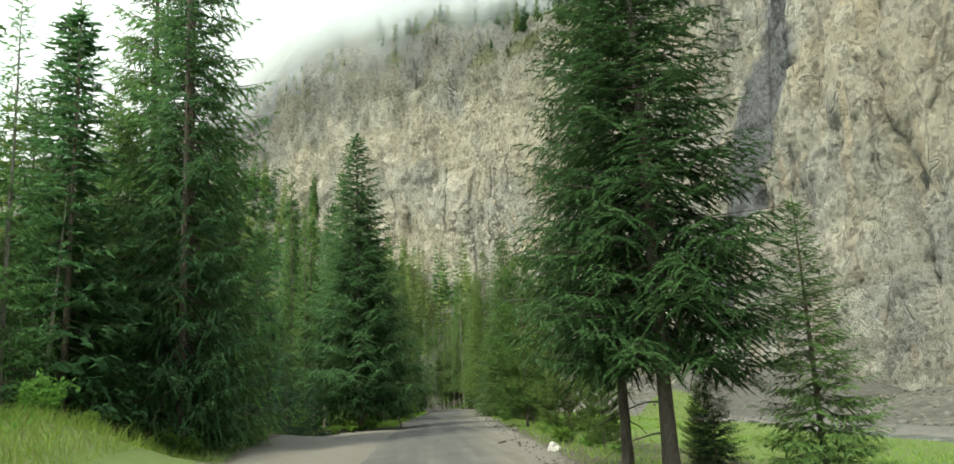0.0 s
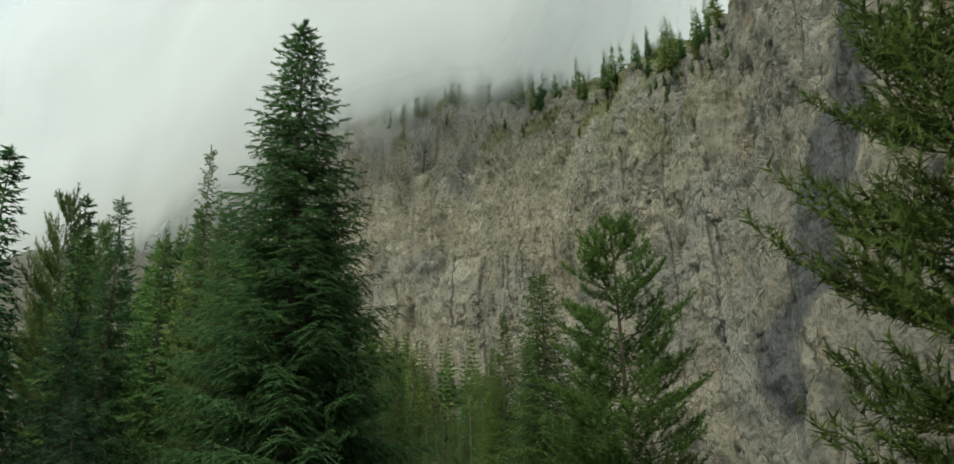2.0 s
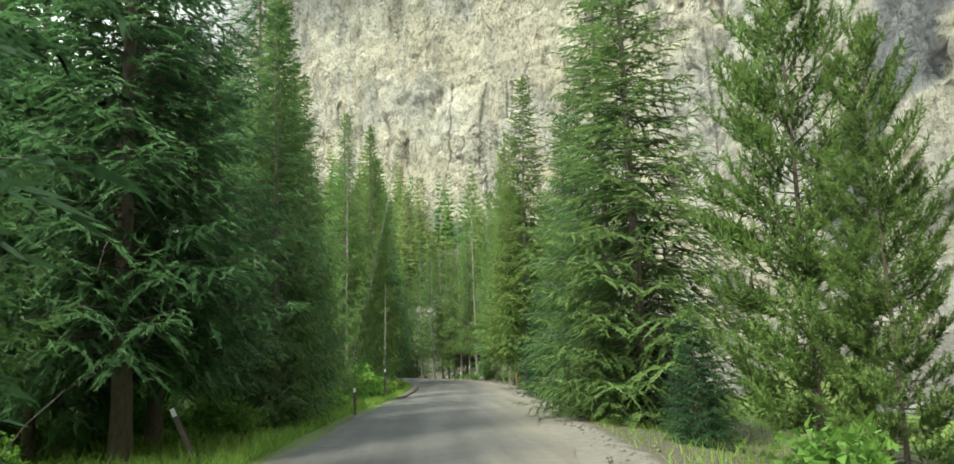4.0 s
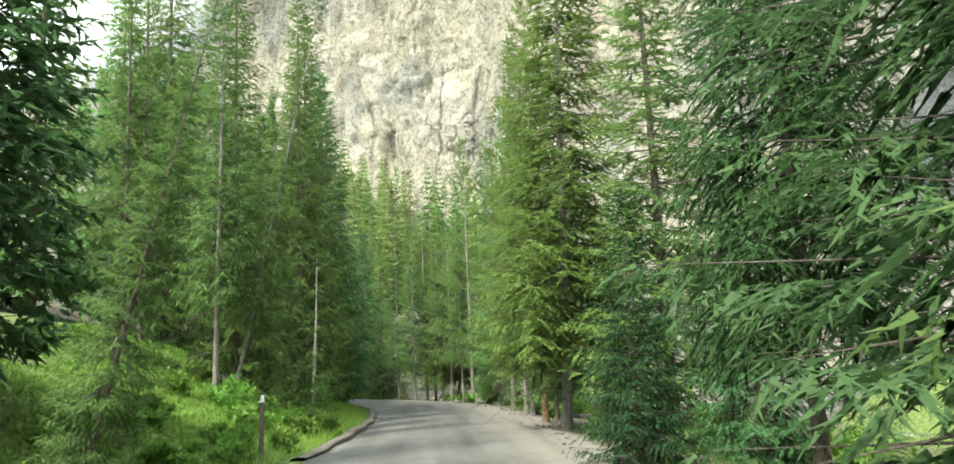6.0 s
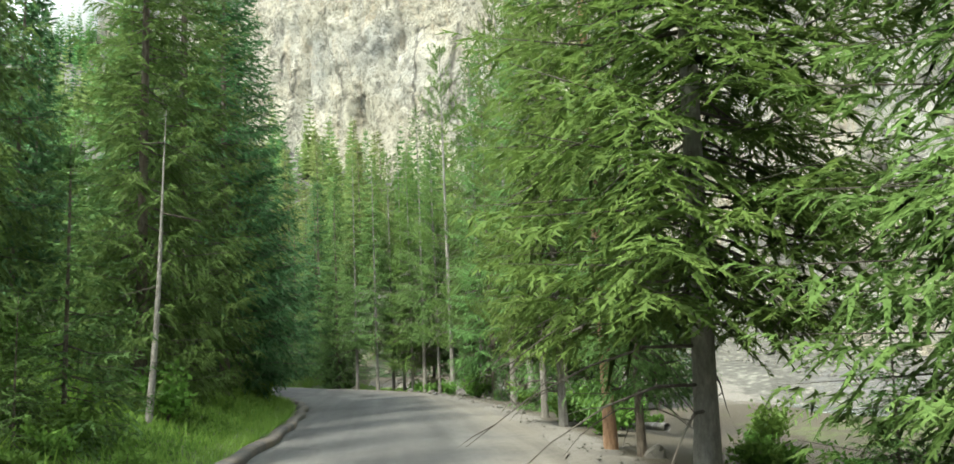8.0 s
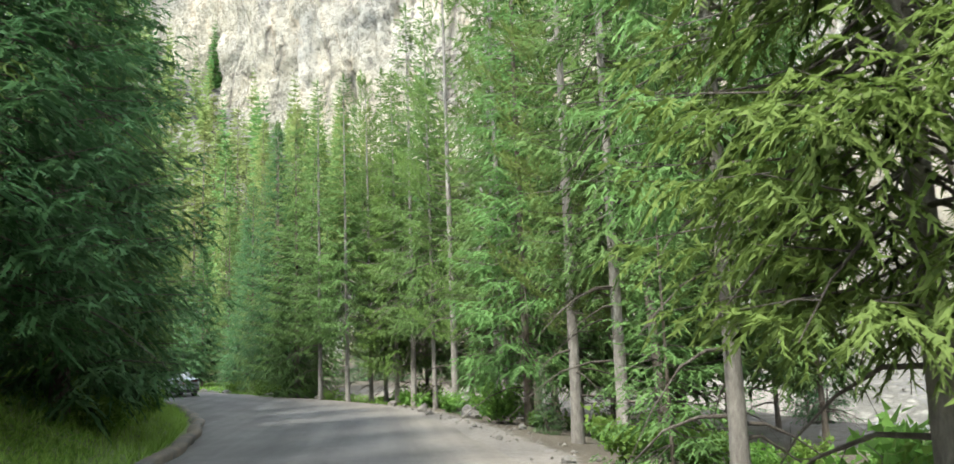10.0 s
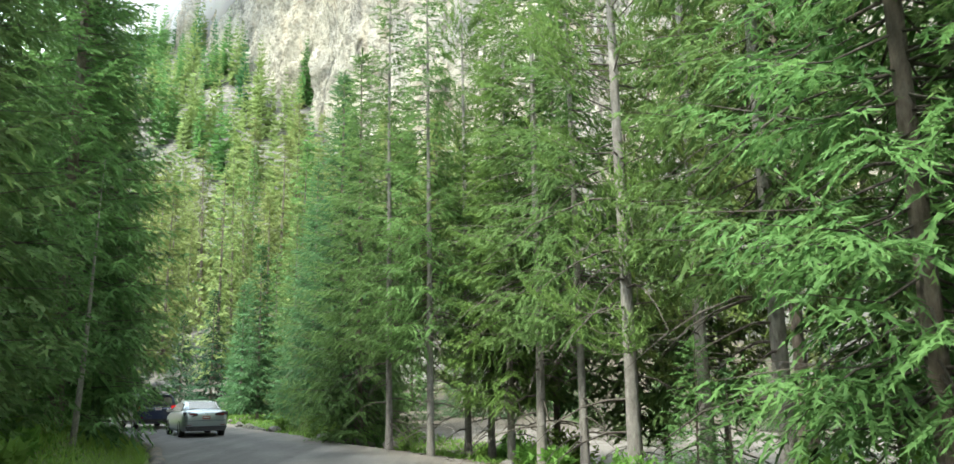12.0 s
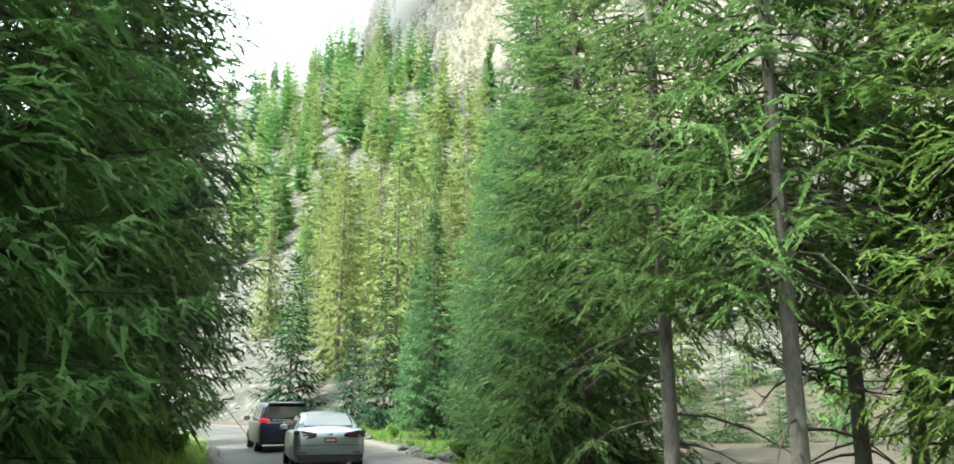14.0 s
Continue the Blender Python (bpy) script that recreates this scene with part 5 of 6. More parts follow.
def sedan():
    car = new("sedan")
    body = loft([(-2.30, 0.72, 0.40, 0.76, 0.84), (-2.24, 0.82, 0.30, 0.84, 0.98), (-2.08, 0.875, 0.25, 0.90, 1.06), (-1.7, 0.90, 0.22, 0.93, 1.06), (-1.0, 0.905, 0.2, 0.94, 1.01), (0, 0.905, 0.2, 0.93, 0.99), (0.8, 0.90, 0.2, 0.91, 0.98), (1.3, 0.89, 0.22, 0.86, 0.95), (1.9, 0.86, 0.25, 0.76, 0.83), (2.2, 0.76, 0.32, 0.64, 0.70), (2.3, 0.60, 0.40, 0.55, 0.60)], low_section)
    smooth_part(part("body", body, SILVER, car))
    cabin = loft([(-1.78, 0.70, 1.02, 0.64, 1.07), (-1.1, 0.78, 0.99, 0.585, 1.375), (-0.55, 0.80, 0.97, 0.595, 1.44), (0.15, 0.80, 0.96, 0.595, 1.44), (0.55, 0.79, 0.95, 0.585, 1.38), (1.4, 0.72, 0.93, 0.64, 0.97)], top_section)
    smooth_part(part("roof", cabin, SILVER, car))
    part("rear_window", slab([(-0.60, -1.73, 1.105), (0.60, -1.73, 1.105), (0.52, -1.12, 1.385), (-0.52, -1.12, 1.385)], 0.016), PANE, car, "tinted rear window")
    part("windscreen", slab([(0.62, 1.36, 1.0), (-0.62, 1.36, 1.0), (-0.53, 0.6, 1.375), (0.53, 0.6, 1.375)], 0.016), PANE, car)
    for s in (-1, 1):
        part("side_window", slab([(s * 0.79, -1.15, 1.03), (s * 0.80, 0.95, 1.0), (s * 0.655, 0.42, 1.34), (s * 0.65, -0.55, 1.375), (s * 0.655, -1.0, 1.30)][::s], 0.022), PANE, car)
        lamp = part("tail_lamp", slab([(s * 0.34, -2.315, 0.885), (s * 0.62, -2.285, 0.835), (s * 0.86, -2.19, 0.86), (s * 0.88, -2.12, 0.985), (s * 0.66, -2.255, 0.985), (s * 0.34, -2.315, 0.925)][::s], 0.04), TRIM, car, "dark slim tail lamp")
        part("lens", slab([(s * 0.40, -2.36, 0.895), (s * 0.66, -2.325, 0.875), (s * 0.70, -2.31, 0.92), (s * 0.40, -2.36, 0.915)][::s], 0.012), TAIL_RED, lamp)
        part("reflector", block(s * 0.66 - 0.09, s * 0.66 + 0.09, -2.305, -2.27, 0.47, 0.50, 0.006), TAIL_RED, car)
        mirror = part("mirror", block(s * 0.97 - 0.10, s * 0.97 + 0.10, 0.62, 0.80, 0.96, 1.09, 0.035), SILVER, car)
        part("mirror_glass", block(s * 0.97 - 0.08, s * 0.97 + 0.08, 0.612, 0.622, 0.975, 1.075, 0.003), CHROME, mirror)
        for y in (-1.35, 1.38):
            wheel(car, s * 0.80, y, 0.325, 0.21)
        part("exhaust_tip", block(s * 0.5 - 0.05, s * 0.5 + 0.05, -2.30, -2.18, 0.27, 0.34, 0.015), CHROME, car)
    part("bumper_insert", slab([(-0.74, -2.32, 0.26), (0.74, -2.32, 0.26), (0.82, -2.315, 0.44), (-0.82, -2.315, 0.44)], 0.04), TRIM, car, "black lower bumper")
    part("plate_recess", slab([(-0.30, -2.285, 0.70), (0.30, -2.285, 0.70), (0.40, -2.275, 0.86), (-0.40, -2.275, 0.86)], 0.012), SILVER, car)
    plate = part("number_plate", slab([(-0.155, -2.30, 0.715), (0.155, -2.30, 0.715), (0.155, -2.295, 0.845), (-0.155, -2.295, 0.845)], 0.012), PLATE_DARK, car)
    part("plate_bar", block(-0.11, 0.11, -2.322, -2.312, 0.76, 0.80, 0.003), PLATE, plate)
    part("badge", block(-0.06, 0.06, -2.285, -2.265, 0.905, 0.945, 0.008), CHROME, car)
    part("seam", slab([(-0.80, -2.295, 0.655), (0.80, -2.295, 0.655), (0.80, -2.293, 0.668), (-0.80, -2.293, 0.668)], 0.008), TRIM, car)
    return tagged(car, "silver sedan with dark slim tail lamps on the road", "car", "cars on the road")


def minivan():
    car = new("minivan")
    body = loft([(-2.52, 0.86, 0.42, 0.86, 0.98), (-2.46, 0.93, 0.32, 0.95, 1.06), (-2.3, 0.97, 0.26, 0.98, 1.08), (-1.6, 0.99, 0.23, 0.98, 1.07), (0, 0.99, 0.22, 0.97, 1.05), (1.0, 0.98, 0.22, 0.96, 1.04), (1.6, 0.96, 0.24, 0.92, 1.02), (2.1, 0.91, 0.28, 0.82, 0.90), (2.4, 0.80, 0.36, 0.68, 0.74), (2.5, 0.66, 0.42, 0.58, 0.63)], low_section)
    smooth_part(part("body", body, NAVY, car))
    cabin = loft([(-2.44, 0.88, 1.03, 0.84, 1.10), (-2.30, 0.89, 1.03, 0.74, 1.60), (-2.10, 0.90, 1.03, 0.73, 1.69), (-0.6, 0.91, 1.02, 0.74, 1.73), (0.4, 0.91, 1.01, 0.73, 1.70), (0.8, 0.90, 1.0, 0.71, 1.60), (1.75, 0.82, 0.99, 0.72, 1.03)], top_section)
    smooth_part(part("roof", cabin, NAVY, car))
    part("rear_window", slab([(-0.70, -2.425, 1.17), (0.70, -2.425, 1.17), (0.63, -2.30, 1.565), (-0.63, -2.30, 1.565)], 0.02), PANE, car, "tinted rear window")
    part("windscreen", slab([(0.72, 1.68, 1.08), (-0.72, 1.68, 1.08), (-0.62, 0.86, 1.58), (0.62, 0.86, 1.58)], 0.02), PANE, car)
    part("spoiler", block(-0.66, 0.66, -2.45, -2.10, 1.635, 1.69, 0.02), NAVY, car)
    part("wiper", slab([(-0.02, -2.45, 1.17), (0.30, -2.44, 1.22), (0.30, -2.435, 1.24), (-0.02, -2.445, 1.19)], 0.012), TRIM, car)
    for s in (-1, 1):
        for y0, y1 in ((-2.15, -1.25), (-1.18, -0.1), (-0.02, 0.95)):
            part("side_window", slab([(s * 0.905, y0, 1.10), (s * 0.91, y1, 1.09), (s * 0.79, y1 - 0.08 - 0.25 * (y1 > 0.5), 1.53), (s * 0.785, y0 + 0.08, 1.54)][::s], 0.025), PANE, car)
        lamp = part("tail_lamp", slab([(s * 0.62, -2.475, 0.96), (s * 0.95, -2.38, 0.97), (s * 0.94, -2.36, 1.12), (s * 0.86, -2.42, 1.16), (s * 0.62, -2.475, 1.12)][::s], 0.035), LIT, car, "red tail lamp")
        part("clear_strip", slab([(s * 0.64, -2.50, 0.985), (s * 0.88, -2.44, 0.99), (s * 0.88, -2.44, 1.02), (s * 0.64, -2.50, 1.015)][::s], 0.012), CLEAR_LENS, lamp)
        part("reflector", block(s * 0.78 - 0.08, s * 0.78 + 0.08, -2.53, -2.47, 0.55, 0.60, 0.008), TAIL_RED, car)
        mirror = part("mirror", block(s * 1.09 - 0.11, s * 1.09 + 0.11, 0.85, 1.05, 1.04, 1.22, 0.04), NAVY, car)
        part("mirror_glass", block(s * 1.09 - 0.09, s * 1.09 + 0.09, 0.842, 0.852, 1.06, 1.20, 0.003), CHROME, mirror)
        part("roof_rail", block(s * 0.66 - 0.02, s * 0.66 + 0.02, -1.9, 0.2, 1.715, 1.765, 0.012), TRIM, car)
        for y in (-1.5, 1.52):
            wheel(car, s * 0.87, y, 0.345, 0.23)
    part("chrome_strip", block(-0.52, 0.52, -2.50, -2.455, 1.085, 1.125, 0.008), CHROME, car)
    plate = part("number_plate", slab([(-0.155, -2.52, 0.93), (0.155, -2.52, 0.93), (0.155, -2.51, 1.06), (-0.155, -2.51, 1.06)], 0.012), PLATE, car)
    part("plate_bar", block(-0.11, 0.11, -2.542, -2.530, 0.975, 1.015, 0.003), PLATE_DARK, plate)
    part("bumper_insert", slab([(-0.74, -2.52, 0.34), (0.74, -2.52, 0.34), (0.82, -2.515, 0.50), (-0.82, -2.515, 0.50)], 0.03), TRIM, car, "black lower bumper")
    return tagged(car, "dark blue minivan with red tail lamps on the road", "car", "cars on the road")


def park(car, x, y, turn):
    a = math.radians(turn)
    ys = [y + d * math.cos(a) for d in (-1.4, 1.4)]
    z0, z1 = (float(road_height(k)) for k in ys)
    car.matrix_basis = pose(x, y, (z0 + z1) / 2 + 0.015, math.degrees(math.atan2(z1 - z0, 2.8)), 0, turn)


park(sedan(), -7.15, 160.6, 29)
park(minivan(), -12.3, 168.5, 33)

# ---- verge and small things ----
def delineator(x, y, tilt, turn, tall=1.15):
    post = new("roadside_post")
    bm = bmesh.new()
    bmesh.ops.create_cube(bm, size=1.0, matrix=Matrix.Translation((0, 0, tall / 2 - 0.15)) @ Matrix.Diagonal((0.10, 0.045, tall + 0.3, 1)))
    bmesh.ops.bevel(bm, geom=bm.edges[:], offset=0.012, segments=2, affect="EDGES")
    part("stake", bm, POST_PAINT, post)
    bm = bmesh.new()
    bmesh.ops.create_cube(bm, size=1.0, matrix=Matrix.Translation((0, -0.026, tall - 0.13)) @ Matrix.Diagonal((0.085, 0.008, 0.16, 1)))
    bmesh.ops.bevel(bm, geom=bm.edges[:], offset=0.003, segments=1, affect="EDGES")
    part("reflector", bm, REFLECTOR, post, "white reflective patch")
    post.matrix_basis = pose(x, y, float(land(x, y)), 0, tilt, turn)
    return tagged(post, "brown roadside post with a white reflector" + (", leaning over" if abs(tilt) > 8 else ""), "post", "roadside posts")


delineator(-2.25, 68.1, -24, 0, 1.15)
delineator(-0.95, 54.9, -14, 0, 0.9)
delineator(0.15, 95.1, 1.5, 0, 1.55)
delineator(-0.4, 82.5, 0, 0, 1.0)


def boulder(seed, flat=0.7):
    rng_ = random.Random(seed)
    bm = bmesh.new()
    bmesh.ops.create_icosphere(bm, subdivisions=3, radius=0.5)
    off = Vector((rng_.random() * 50, rng_.random() * 50, rng_.random() * 50))
    for v_ in bm.verts:
        d = v_.co.normalized()
        k = 1 + 0.55 * noise.noise(d * 1.1 + off) + 0.22 * noise.noise(d * 2.9 + off)
        for cut in range(5):
            nn = Vector((math.sin(seed * 3 + cut * 2.1), math.cos(seed + cut * 1.7), math.sin(cut * 2.9 + seed))).normalized()
            k = min(k, 0.88 / max(d.dot(nn), 1e-3)) if d.dot(nn) > 0.55 else k
        v_.co = Vector((d.x * k * 0.5, d.y * k * 0.5, d.z * k * 0.5 * flat))
    me = bpy.data.meshes.new("boulder")
    bm.to_mesh(me)
    bm.free()
    me.materials.append(STONE)
    return me


stones_ = [boulder(k, f) for k, f in ((1, 0.7), (2, 0.85), (3, 0.55), (4, 0.9), (5, 0.65))]


def set_stone(x, y, size, i, label="grey boulder half sunk beside the road"):
    ob = new("boulder", stones_[i % 5])
    ob.matrix_basis = pose(x, y, float(land(x, y)) + size * 0.10, 0, 0, i * 77) @ Matrix.Diagonal((size, size * 0.8, size, 1))
    return tagged(ob, label, "rock", "roadside rocks")


white_rock = set_stone(4.25, 26.5, 0.5, 3, "pale boulder at the edge of the gravel shoulder")
white_rock.data = white_rock.data.copy()
white_rock.data.materials[0] = PALE_STONE
rock_rng = np.random.default_rng(5)
for i in range(46):
    y = 96 + 84 * rock_rng.random() ** 0.8 if i < 38 else rock_rng.uniform(30, 90)
    x = float(road_right(y)) + rock_rng.uniform(0.35, 1.7)
    set_stone(x, y, (rock_rng.uniform(0.2, 0.6) if i % 3 else rock_rng.uniform(0.4, 0.9)) * (0.5 if y < 128 else 1.0), i)
for i in range(16):
    y = rock_rng.uniform(20, 165)
    x = rock_rng.uniform(23, 38)
    set_stone(x, y, rock_rng.uniform(0.5, 1.6), i, "grey boulder standing in the river shallows")


def log(name, x, y, turn, length, thick, tilt=0.0, label="weathered grey fallen log on the bank", lift=0.0):
    rng_ = np.random.default_rng(int(abs(x * 10 + y)))
    fallen = new(name)
    s = np.linspace(0, 1, 9)
    pts = np.stack([length * (s - 0.5), 0.02 * length * np.sin(s * 5), 0.01 * length * np.cos(s * 4)], 1)
    v_, q = tube(pts, thick * (1 - 0.5 * s), 9)
    stem = new("trunk", quad_mesh("trunk", v_, q, PALE_BARK, smooth=True))
    stem.parent = fallen
    for k in range(7):
        a = pts[rng_.integers(1, 8)]
        e = a + np.array([rng_.normal(0, 0.3), rng_.normal(0, 0.5), rng_.uniform(0.2, 0.7)])
        v_, q = tube(np.array([a, (a + e) / 2 + rng_.normal(0, 0.04, 3), e]), np.array([0.025, 0.016, 0.005]), 5)
        br = new("branch_stub", quad_mesh("branch_stub", v_, q, TWIG, smooth=True))
        br.parent = fallen
    fallen.matrix_basis = pose(x, y, float(land(x, y)) + thick * 0.8 + lift, 0, tilt, turn)
    return tagged(fallen, label, "log", "fallen logs")


log("fallen_log", -5.2, 101.5, 118, 7.0, 0.13, 14)
log("fallen_log", -5.9, 97.0, 60, 4.5, 0.09, 16)
log("fallen_log", -3.2, 93.2, 130, 3.6, 0.10, 14)
log("fallen_log", -6.5, 66.5, 20, 4.0, 0.12, 4)
log("fallen_log", 11.0, 116.0, 100, 5.0, 0.11, 0)
log("fallen_log", 10.5, 140.0, 70, 6.0, 0.12, 0)

# standing dead stem beside the great spruce, and another thin one
def snag(x, y, tall, thick, lean_=0.0):
    dead_ = new("dead_tree")
    s = np.linspace(0, 1, 10)
    rng_ = np.random.default_rng(int(tall * 10 + abs(x) * 7))
    pts = np.stack([0.05 * np.sin(s * 4) + lean_ * s * tall, 0.04 * np.cos(s * 5), s * tall - 0.3], 1)
    v_, q = tube(pts, thick * (1 - 0.94 * s), 8)
    stem = new("trunk", quad_mesh("trunk", v_, q, PALE_BARK, smooth=True))
    stem.parent = dead_
    for k in range(9):
        a = pts[rng_.integers(3, 9)]
        w_ = rng_.uniform(0, 6.28)
        e = a + np.array([math.cos(w_), math.sin(w_), -0.25]) * rng_.uniform(0.3, 1.0)
        v_, q = tube(np.array([a, (a + e) / 2, e]), np.array([0.018, 0.012, 0.004]), 4)
        br = new("branch", quad_mesh("branch", v_, q, TWIG))
        br.parent = dead_
    dead_.matrix_basis = pose(x, y, float(land(x, y)), 0, 0, 0)
    return tagged(dead_, "bare pale dead conifer stem standing among spruces", "dead tree", "dead trees")


snag(-6.2, 58.3, 9.5, 0.13)
snag(-6.9, 57.2, 6.0, 0.08, 0.05)
snag(-11.9, 27.6, 9.0, 0.11, 0.08)
snag(-0.6, 110.4, 7.0, 0.085, 0.05)
snag(-6.6, 132.0, 8.0, 0.09, 0.06)
snag(-5.0, 145.0, 7.5, 0.09, 0.05)
snag(-9.3, 153.0, 7.0, 0.09, 0.07)


# shrubs: arching stems with many small leaves
def shrub(name, seed, size, leaves, mat, leaf=0.07):
    rng_ = np.random.default_rng(seed)
    bush = new(name)
    stems, bases, ways = [], [], []
    for k in range(9):
        a, out_ = rng_.uniform(0, 6.28), rng_.uniform(0.3, 1.0)
        e = np.array([math.cos(a) * out_ * 0.6, math.sin(a) * out_ * 0.6, rng_.uniform(0.45, 1.0)]) * size
        m_ = e * 0.5 + np.array([0, 0, 0.12 * size])
        stems.append(tube(np.array([(0, 0, -0.1), m_, e]), np.array([0.012, 0.008, 0.003]) * max(size, 0.6), 4))
        f = rng_.uniform(0.25, 1.05, leaves // 9)[:, None]
        bases.append(m_ * np.minimum(f * 2, 1) + (e - m_) * np.maximum(f * 2 - 1, 0) + rng_.normal(0, 0.10 * size, (len(f), 3)))
    base = np.concatenate(bases)
    base[:, 2] = np.abs(base[:, 2])
    way = unit(rng_.normal(0, 1, base.shape) + np.array([0, 0, 0.35]) + base * 0.6 / size)
    k = len(base)
    v_, g_ = blades(rng_, base, way, rng_.uniform(0.7, 1.4, k) * leaf, rng_.uniform(0.5, 0.9, k) * leaf, base[:, 2] / size * 0.5)
    crown = new("foliage", quad_mesh("foliage", v_, np.arange(len(v_)).reshape(-1, 3), mat, g_))
    crown.parent = bush
    st = new("stem", quad_mesh("stem", *joined(stems), TWIG))
    st.parent = bush
    return tagged(bush, "", "shrub")


SHRUBS = [shrub("shrub", 51, 1.0, 950, LEAF, 0.12), shrub("shrub", 52, 0.8, 760, LEAF, 0.10), shrub("leafy_plant", 53, 0.55, 420, LEAF, 0.15)]
SHRUB_LABELS = ("rounded green leafy shrub on the verge", "low green bush among grass", "broad-leaved green plant on the bank")
shrub_used = set()


def set_shrub(i, x, y, k):
    m = pose(x, y, float(land(x, y)) - 0.03, 0, 0, (x * 53 + y * 29) % 360) @ Matrix.Diagonal((k * 1.15, k * 1.15, k, 1))
    if i in shrub_used:
        ob = copy_thing(SHRUBS[i], m @ Matrix.Diagonal((*(1 / a for a in SHRUBS[i].scale), 1)))
    else:
        shrub_used.add(i)
        ob = SHRUBS[i]
        ob.matrix_basis = m
    tagged(ob, SHRUB_LABELS[i], "shrub", "verge shrubs")


bank = np.random.default_rng(12)
for k in range(44):
    y = bank.uniform(91, 107)
    set_shrub(2 if k % 3 else 1, float(road_left(y)) - bank.uniform(0.8, 3.6), y, bank.uniform(0.6, 1.1))
for k in range(10):
    y = bank.uniform(150, 190)
    set_shrub(k % 3, float(road_right(y)) + bank.uniform(1.2, 5.0), y, bank.uniform(0.5, 0.9))
sh = np.random.default_rng(9)
for k in range(190):
    if k < 40:
        y = sh.uniform(50, 92)
        x = float(road_left(y)) - sh.uniform(1.6, 7)
    elif k < 92:
        y = sh.uniform(92, 165)
        x = float(road_left(y)) - sh.uniform(1.2, 6.5)
    elif k < 112:
        y = sh.uniform(18, 60)
        x = float(road_left(y)) - sh.uniform(6.5, 12)
    else:
        y = sh.uniform(24, 172) if k < 140 else sh.uniform(104, 165)
        x = float(road_right(y)) + sh.uniform(1.4, 6.5)
    set_shrub(int(sh.integers(3)), x, y, sh.uniform(0.5, 1.25))


def blades_over(name, count, place, height, width, mat, label, bend=0.35, seed=3):
    """Loose blades of grass or small leaves standing on the ground."""
    rng_ = np.random.default_rng(seed)
    xy = place(rng_, count)
    z = land(xy[:, 0], xy[:, 1])
    base = np.c_[xy, z - 0.02]
    way = unit(np.array([0, 0, 1.0]) + rng_.normal(0, bend, (len(xy), 3)))
    ln = rng_.uniform(*height, len(xy))
    side = unit(np.cross(way, rng_.normal(0, 1, (len(xy), 3))))
    wd = rng_.uniform(*width, len(xy))
    tip_ = base + way * ln[:, None] + np.c_[rng_.normal(0, 0.25, (len(xy), 2)) * ln[:, None], -0.1 * ln]
    v_ = np.stack([base - side * wd[:, None] / 2, base + side * wd[:, None] / 2, tip_], 1).reshape(-1, 3)
    ob = new(name, quad_mesh(name, v_, np.arange(len(v_)).reshape(-1, 3), mat, np.tile([0, 0.1, 1.0], len(xy)) * 0.6))
    return tagged(ob, label, name.replace("_", " "), kind="stuff")


def beside_left(lo, hi, y0, y1, thin=1.0):
    def place(rng_, k):
        y = rng_.uniform(y0, y1, k)
        return np.c_[road_left(y) - lo - (hi - lo) * rng_.random(k) ** thin, y]
    return place


def beside_right(lo, hi, y0, y1):
    def place(rng_, k):
        y = rng_.uniform(y0, y1, k)
        return np.c_[road_right(y) + rng_.uniform(lo, hi, k), y]
    return place


blades_over("grass", 40000, beside_left(0.45, 6.0, 56, 168, 1.6), (0.15, 0.50), (0.015, 0.035), GRASS, "long green grass along the verge and bank")
blades_over("grass", 20000, beside_left(6.0, 14.0, 4, 60), (0.2, 0.55), (0.015, 0.035), GRASS, "long green grass beside the turnout", seed=4)
blades_over("dry_grass", 5000, beside_left(5.5, 10.0, 2, 50), (0.2, 0.6), (0.012, 0.03), DRY_GRASS, "pale seeding grass by the turnout", seed=5)
blades_over("ground_cover", 42000, beside_left(1.0, 9.0, 86, 125), (0.08, 0.20), (0.07, 0.15), LEAF, "dense low green ground cover on the bank", 0.9, 6)
blades_over("undergrowth", 20000, beside_left(2.5, 10.0, 56, 90), (0.08, 0.25), (0.05, 0.12), LEAF, "green undergrowth beneath the spruces", 0.8, 7)
blades_over("undergrowth", 15000, beside_left(1.5, 8.0, 125, 170), (0.08, 0.25), (0.05, 0.12), LEAF, "green undergrowth beneath the spruces", 0.8, 8)
blades_over("undergrowth", 14000, beside_right(1.3, 9.0, 146, 198), (0.10, 0.35), (0.06, 0.14), LEAF, "low green bushes and weeds along the bend", 0.8, 13)
blades_over("grass", 26000, beside_right(1.2, 15.0, 18, 104), (0.12, 0.42), (0.015, 0.035), GRASS, "green grass below the shoulder", seed=9)
blades_over("grass", 12000, beside_left(5.0, 13.0, 6, 30), (0.25, 0.7), (0.012, 0.03), GRASS, "tall rank grass round the spoil heap", seed=10)
blades_over("undergrowth", 9000, beside_left(7.0, 14.0, 12, 34), (0.10, 0.30), (0.06, 0.14), LEAF, "leafy weeds on the spoil heap", 0.8, 11)


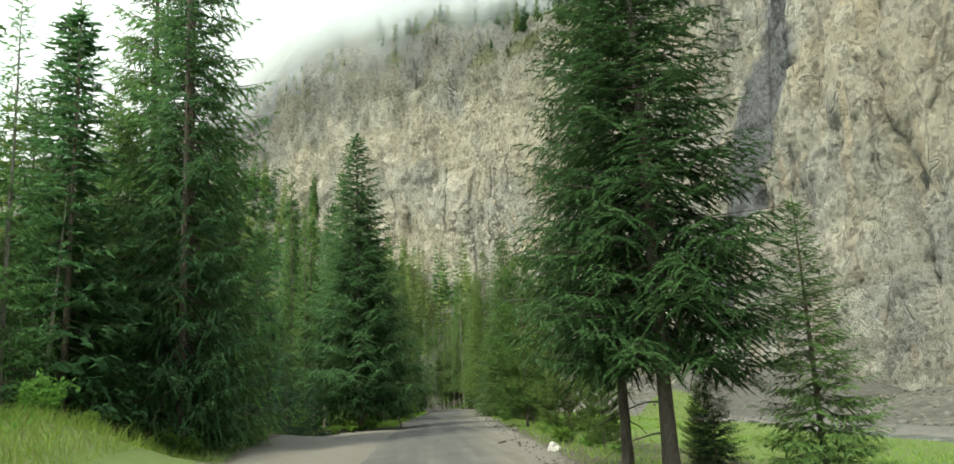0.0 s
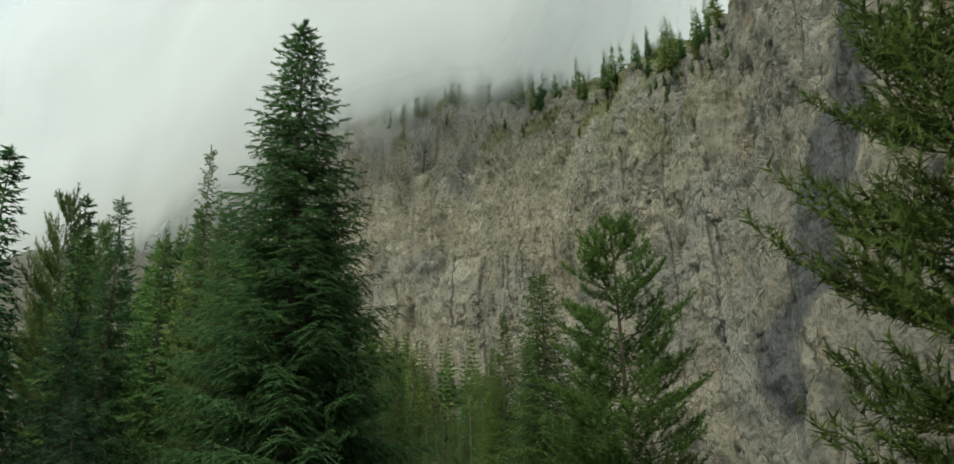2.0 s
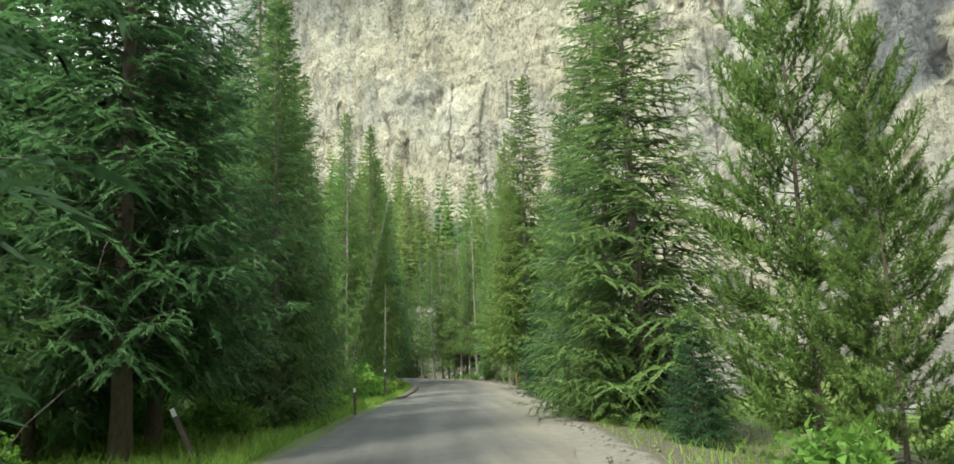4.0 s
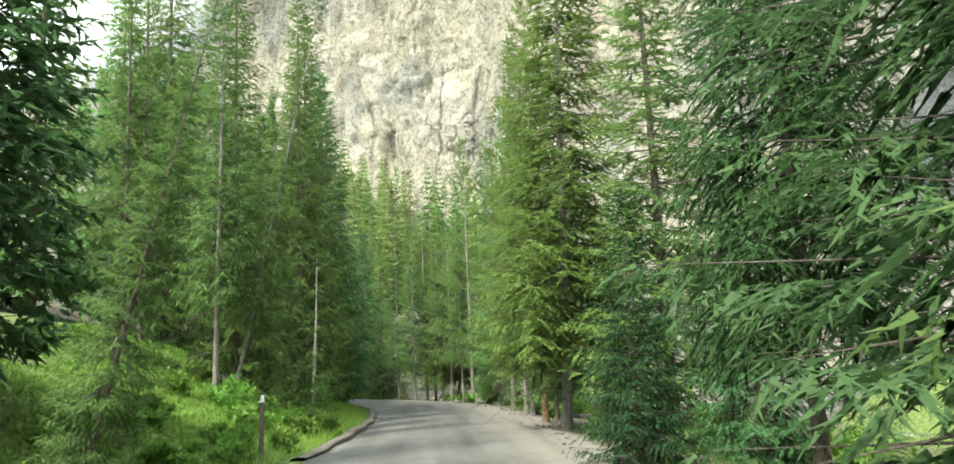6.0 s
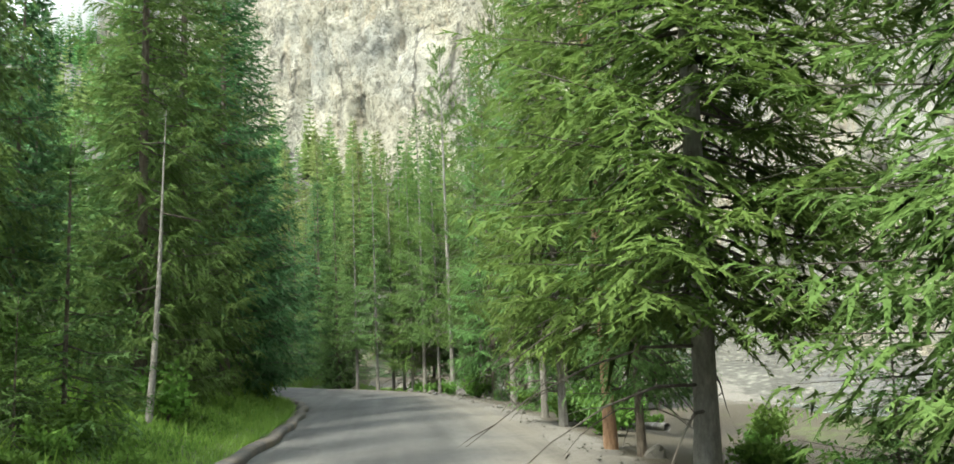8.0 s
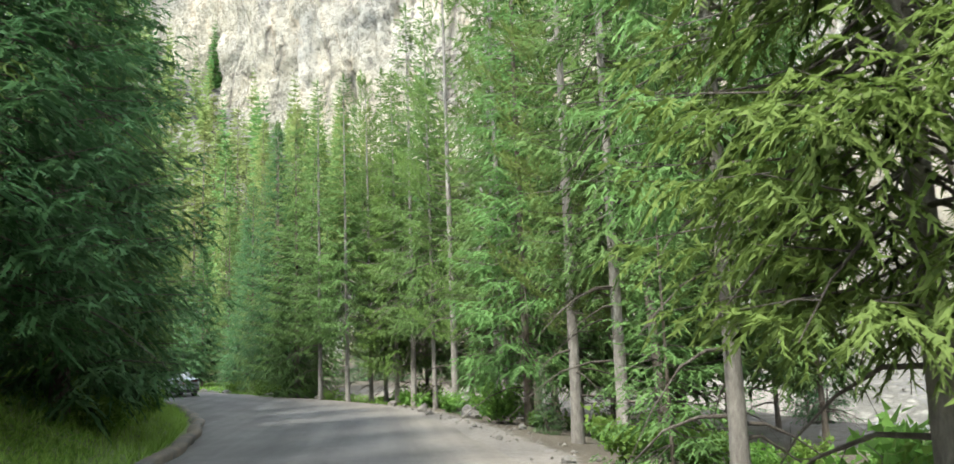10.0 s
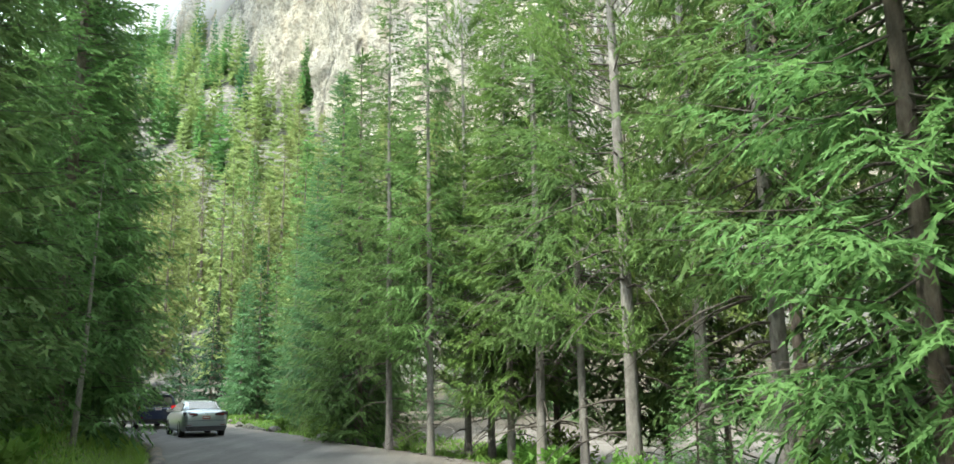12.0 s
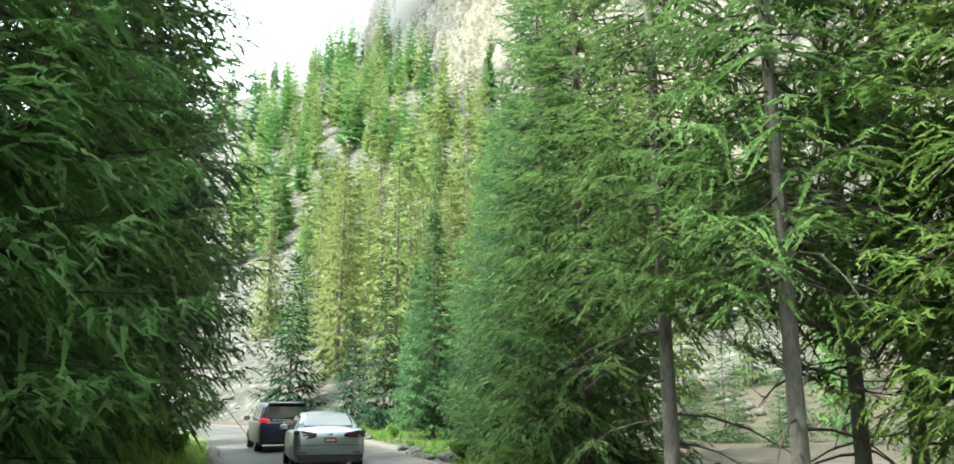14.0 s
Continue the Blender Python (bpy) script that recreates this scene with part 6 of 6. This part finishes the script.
def loose_stones(name, at_, size, mat, label, seed):
    """Many small angular stones lying on a slope, joined."""
    rng_ = np.random.default_rng(seed)
    k = len(at_)
    ball = np.array([(1, 0, 0), (-1, 0, 0), (0, 1, 0), (0, -1, 0), (0, 0, 1), (0, 0, -1)], float)
    tri_ = np.array([(0, 2, 4), (2, 1, 4), (1, 3, 4), (3, 0, 4), (2, 0, 5), (1, 2, 5), (3, 1, 5), (0, 3, 5)])
    a = rng_.uniform(0, 6.283, k)
    r_ = rng_.uniform(*size, k) * (0.5 + rng_.random(k) ** 2)
    pts = ball[None] * rng_.uniform(0.5, 1.0, (k, 6, 1)) + rng_.normal(0, 0.12, (k, 6, 3))
    x = pts[..., 0] * np.cos(a)[:, None] - pts[..., 1] * np.sin(a)[:, None]
    y = pts[..., 0] * np.sin(a)[:, None] + pts[..., 1] * np.cos(a)[:, None]
    v_ = np.stack([x, y, 0.65 * pts[..., 2]], -1) * r_[:, None, None] + np.asarray(at_)[:, None, :]
    q = (tri_[None] + 6 * np.arange(k)[:, None, None]).reshape(-1, 3)
    return tagged(new(name, quad_mesh(name, v_.reshape(-1, 3), q, mat)), label, "stones", kind="stuff")


st_rng = np.random.default_rng(41)
pick_ = st_rng.choice(np.flatnonzero(cone.ravel() > 0.2), 900)
heap_pts = np.stack([HX.ravel()[pick_], HY.ravel()[pick_], HZ.ravel()[pick_]], 1) + np.c_[st_rng.uniform(-0.25, 0.25, (900, 2)), np.full(900, 0.03)]
loose_stones("loose_stones", heap_pts, (0.10, 0.38), STONE, "loose grey stones strewn over the gravel heap", 42)
sx, sy = st_rng.uniform(-70, 12, 3000), st_rng.uniform(192, 300, 3000)
on_ = (sx - road_right(sy) > 6) & (from_cliff(sx, sy) > 3)
loose_stones("loose_stones", np.c_[sx[on_], sy[on_], land(sx[on_], sy[on_]) + 0.03], (0.15, 0.6), STONE, "loose rubble strewn down the scree slope", 43)
fx, fy = st_rng.uniform(40, 74, 2000), st_rng.uniform(20, 190, 2000)
on_ = (from_cliff(fx, fy) > 2) & (from_cliff(fx, fy) < 26)
loose_stones("loose_stones", np.c_[fx[on_], fy[on_], land(fx[on_], fy[on_]) + 0.03], (0.15, 0.7), STONE, "fallen rubble along the foot of the cliff", 44)
wx_ = st_rng.uniform(0.25, 1.6, 1500)
wy_ = st_rng.uniform(0, 170, 1500)
loose_stones("loose_stones", np.c_[road_right(wy_) + wx_, wy_, land(road_right(wy_) + wx_, wy_) + 0.01], (0.02, 0.09), STONE, "small stones scattered on the gravel shoulder", 45)
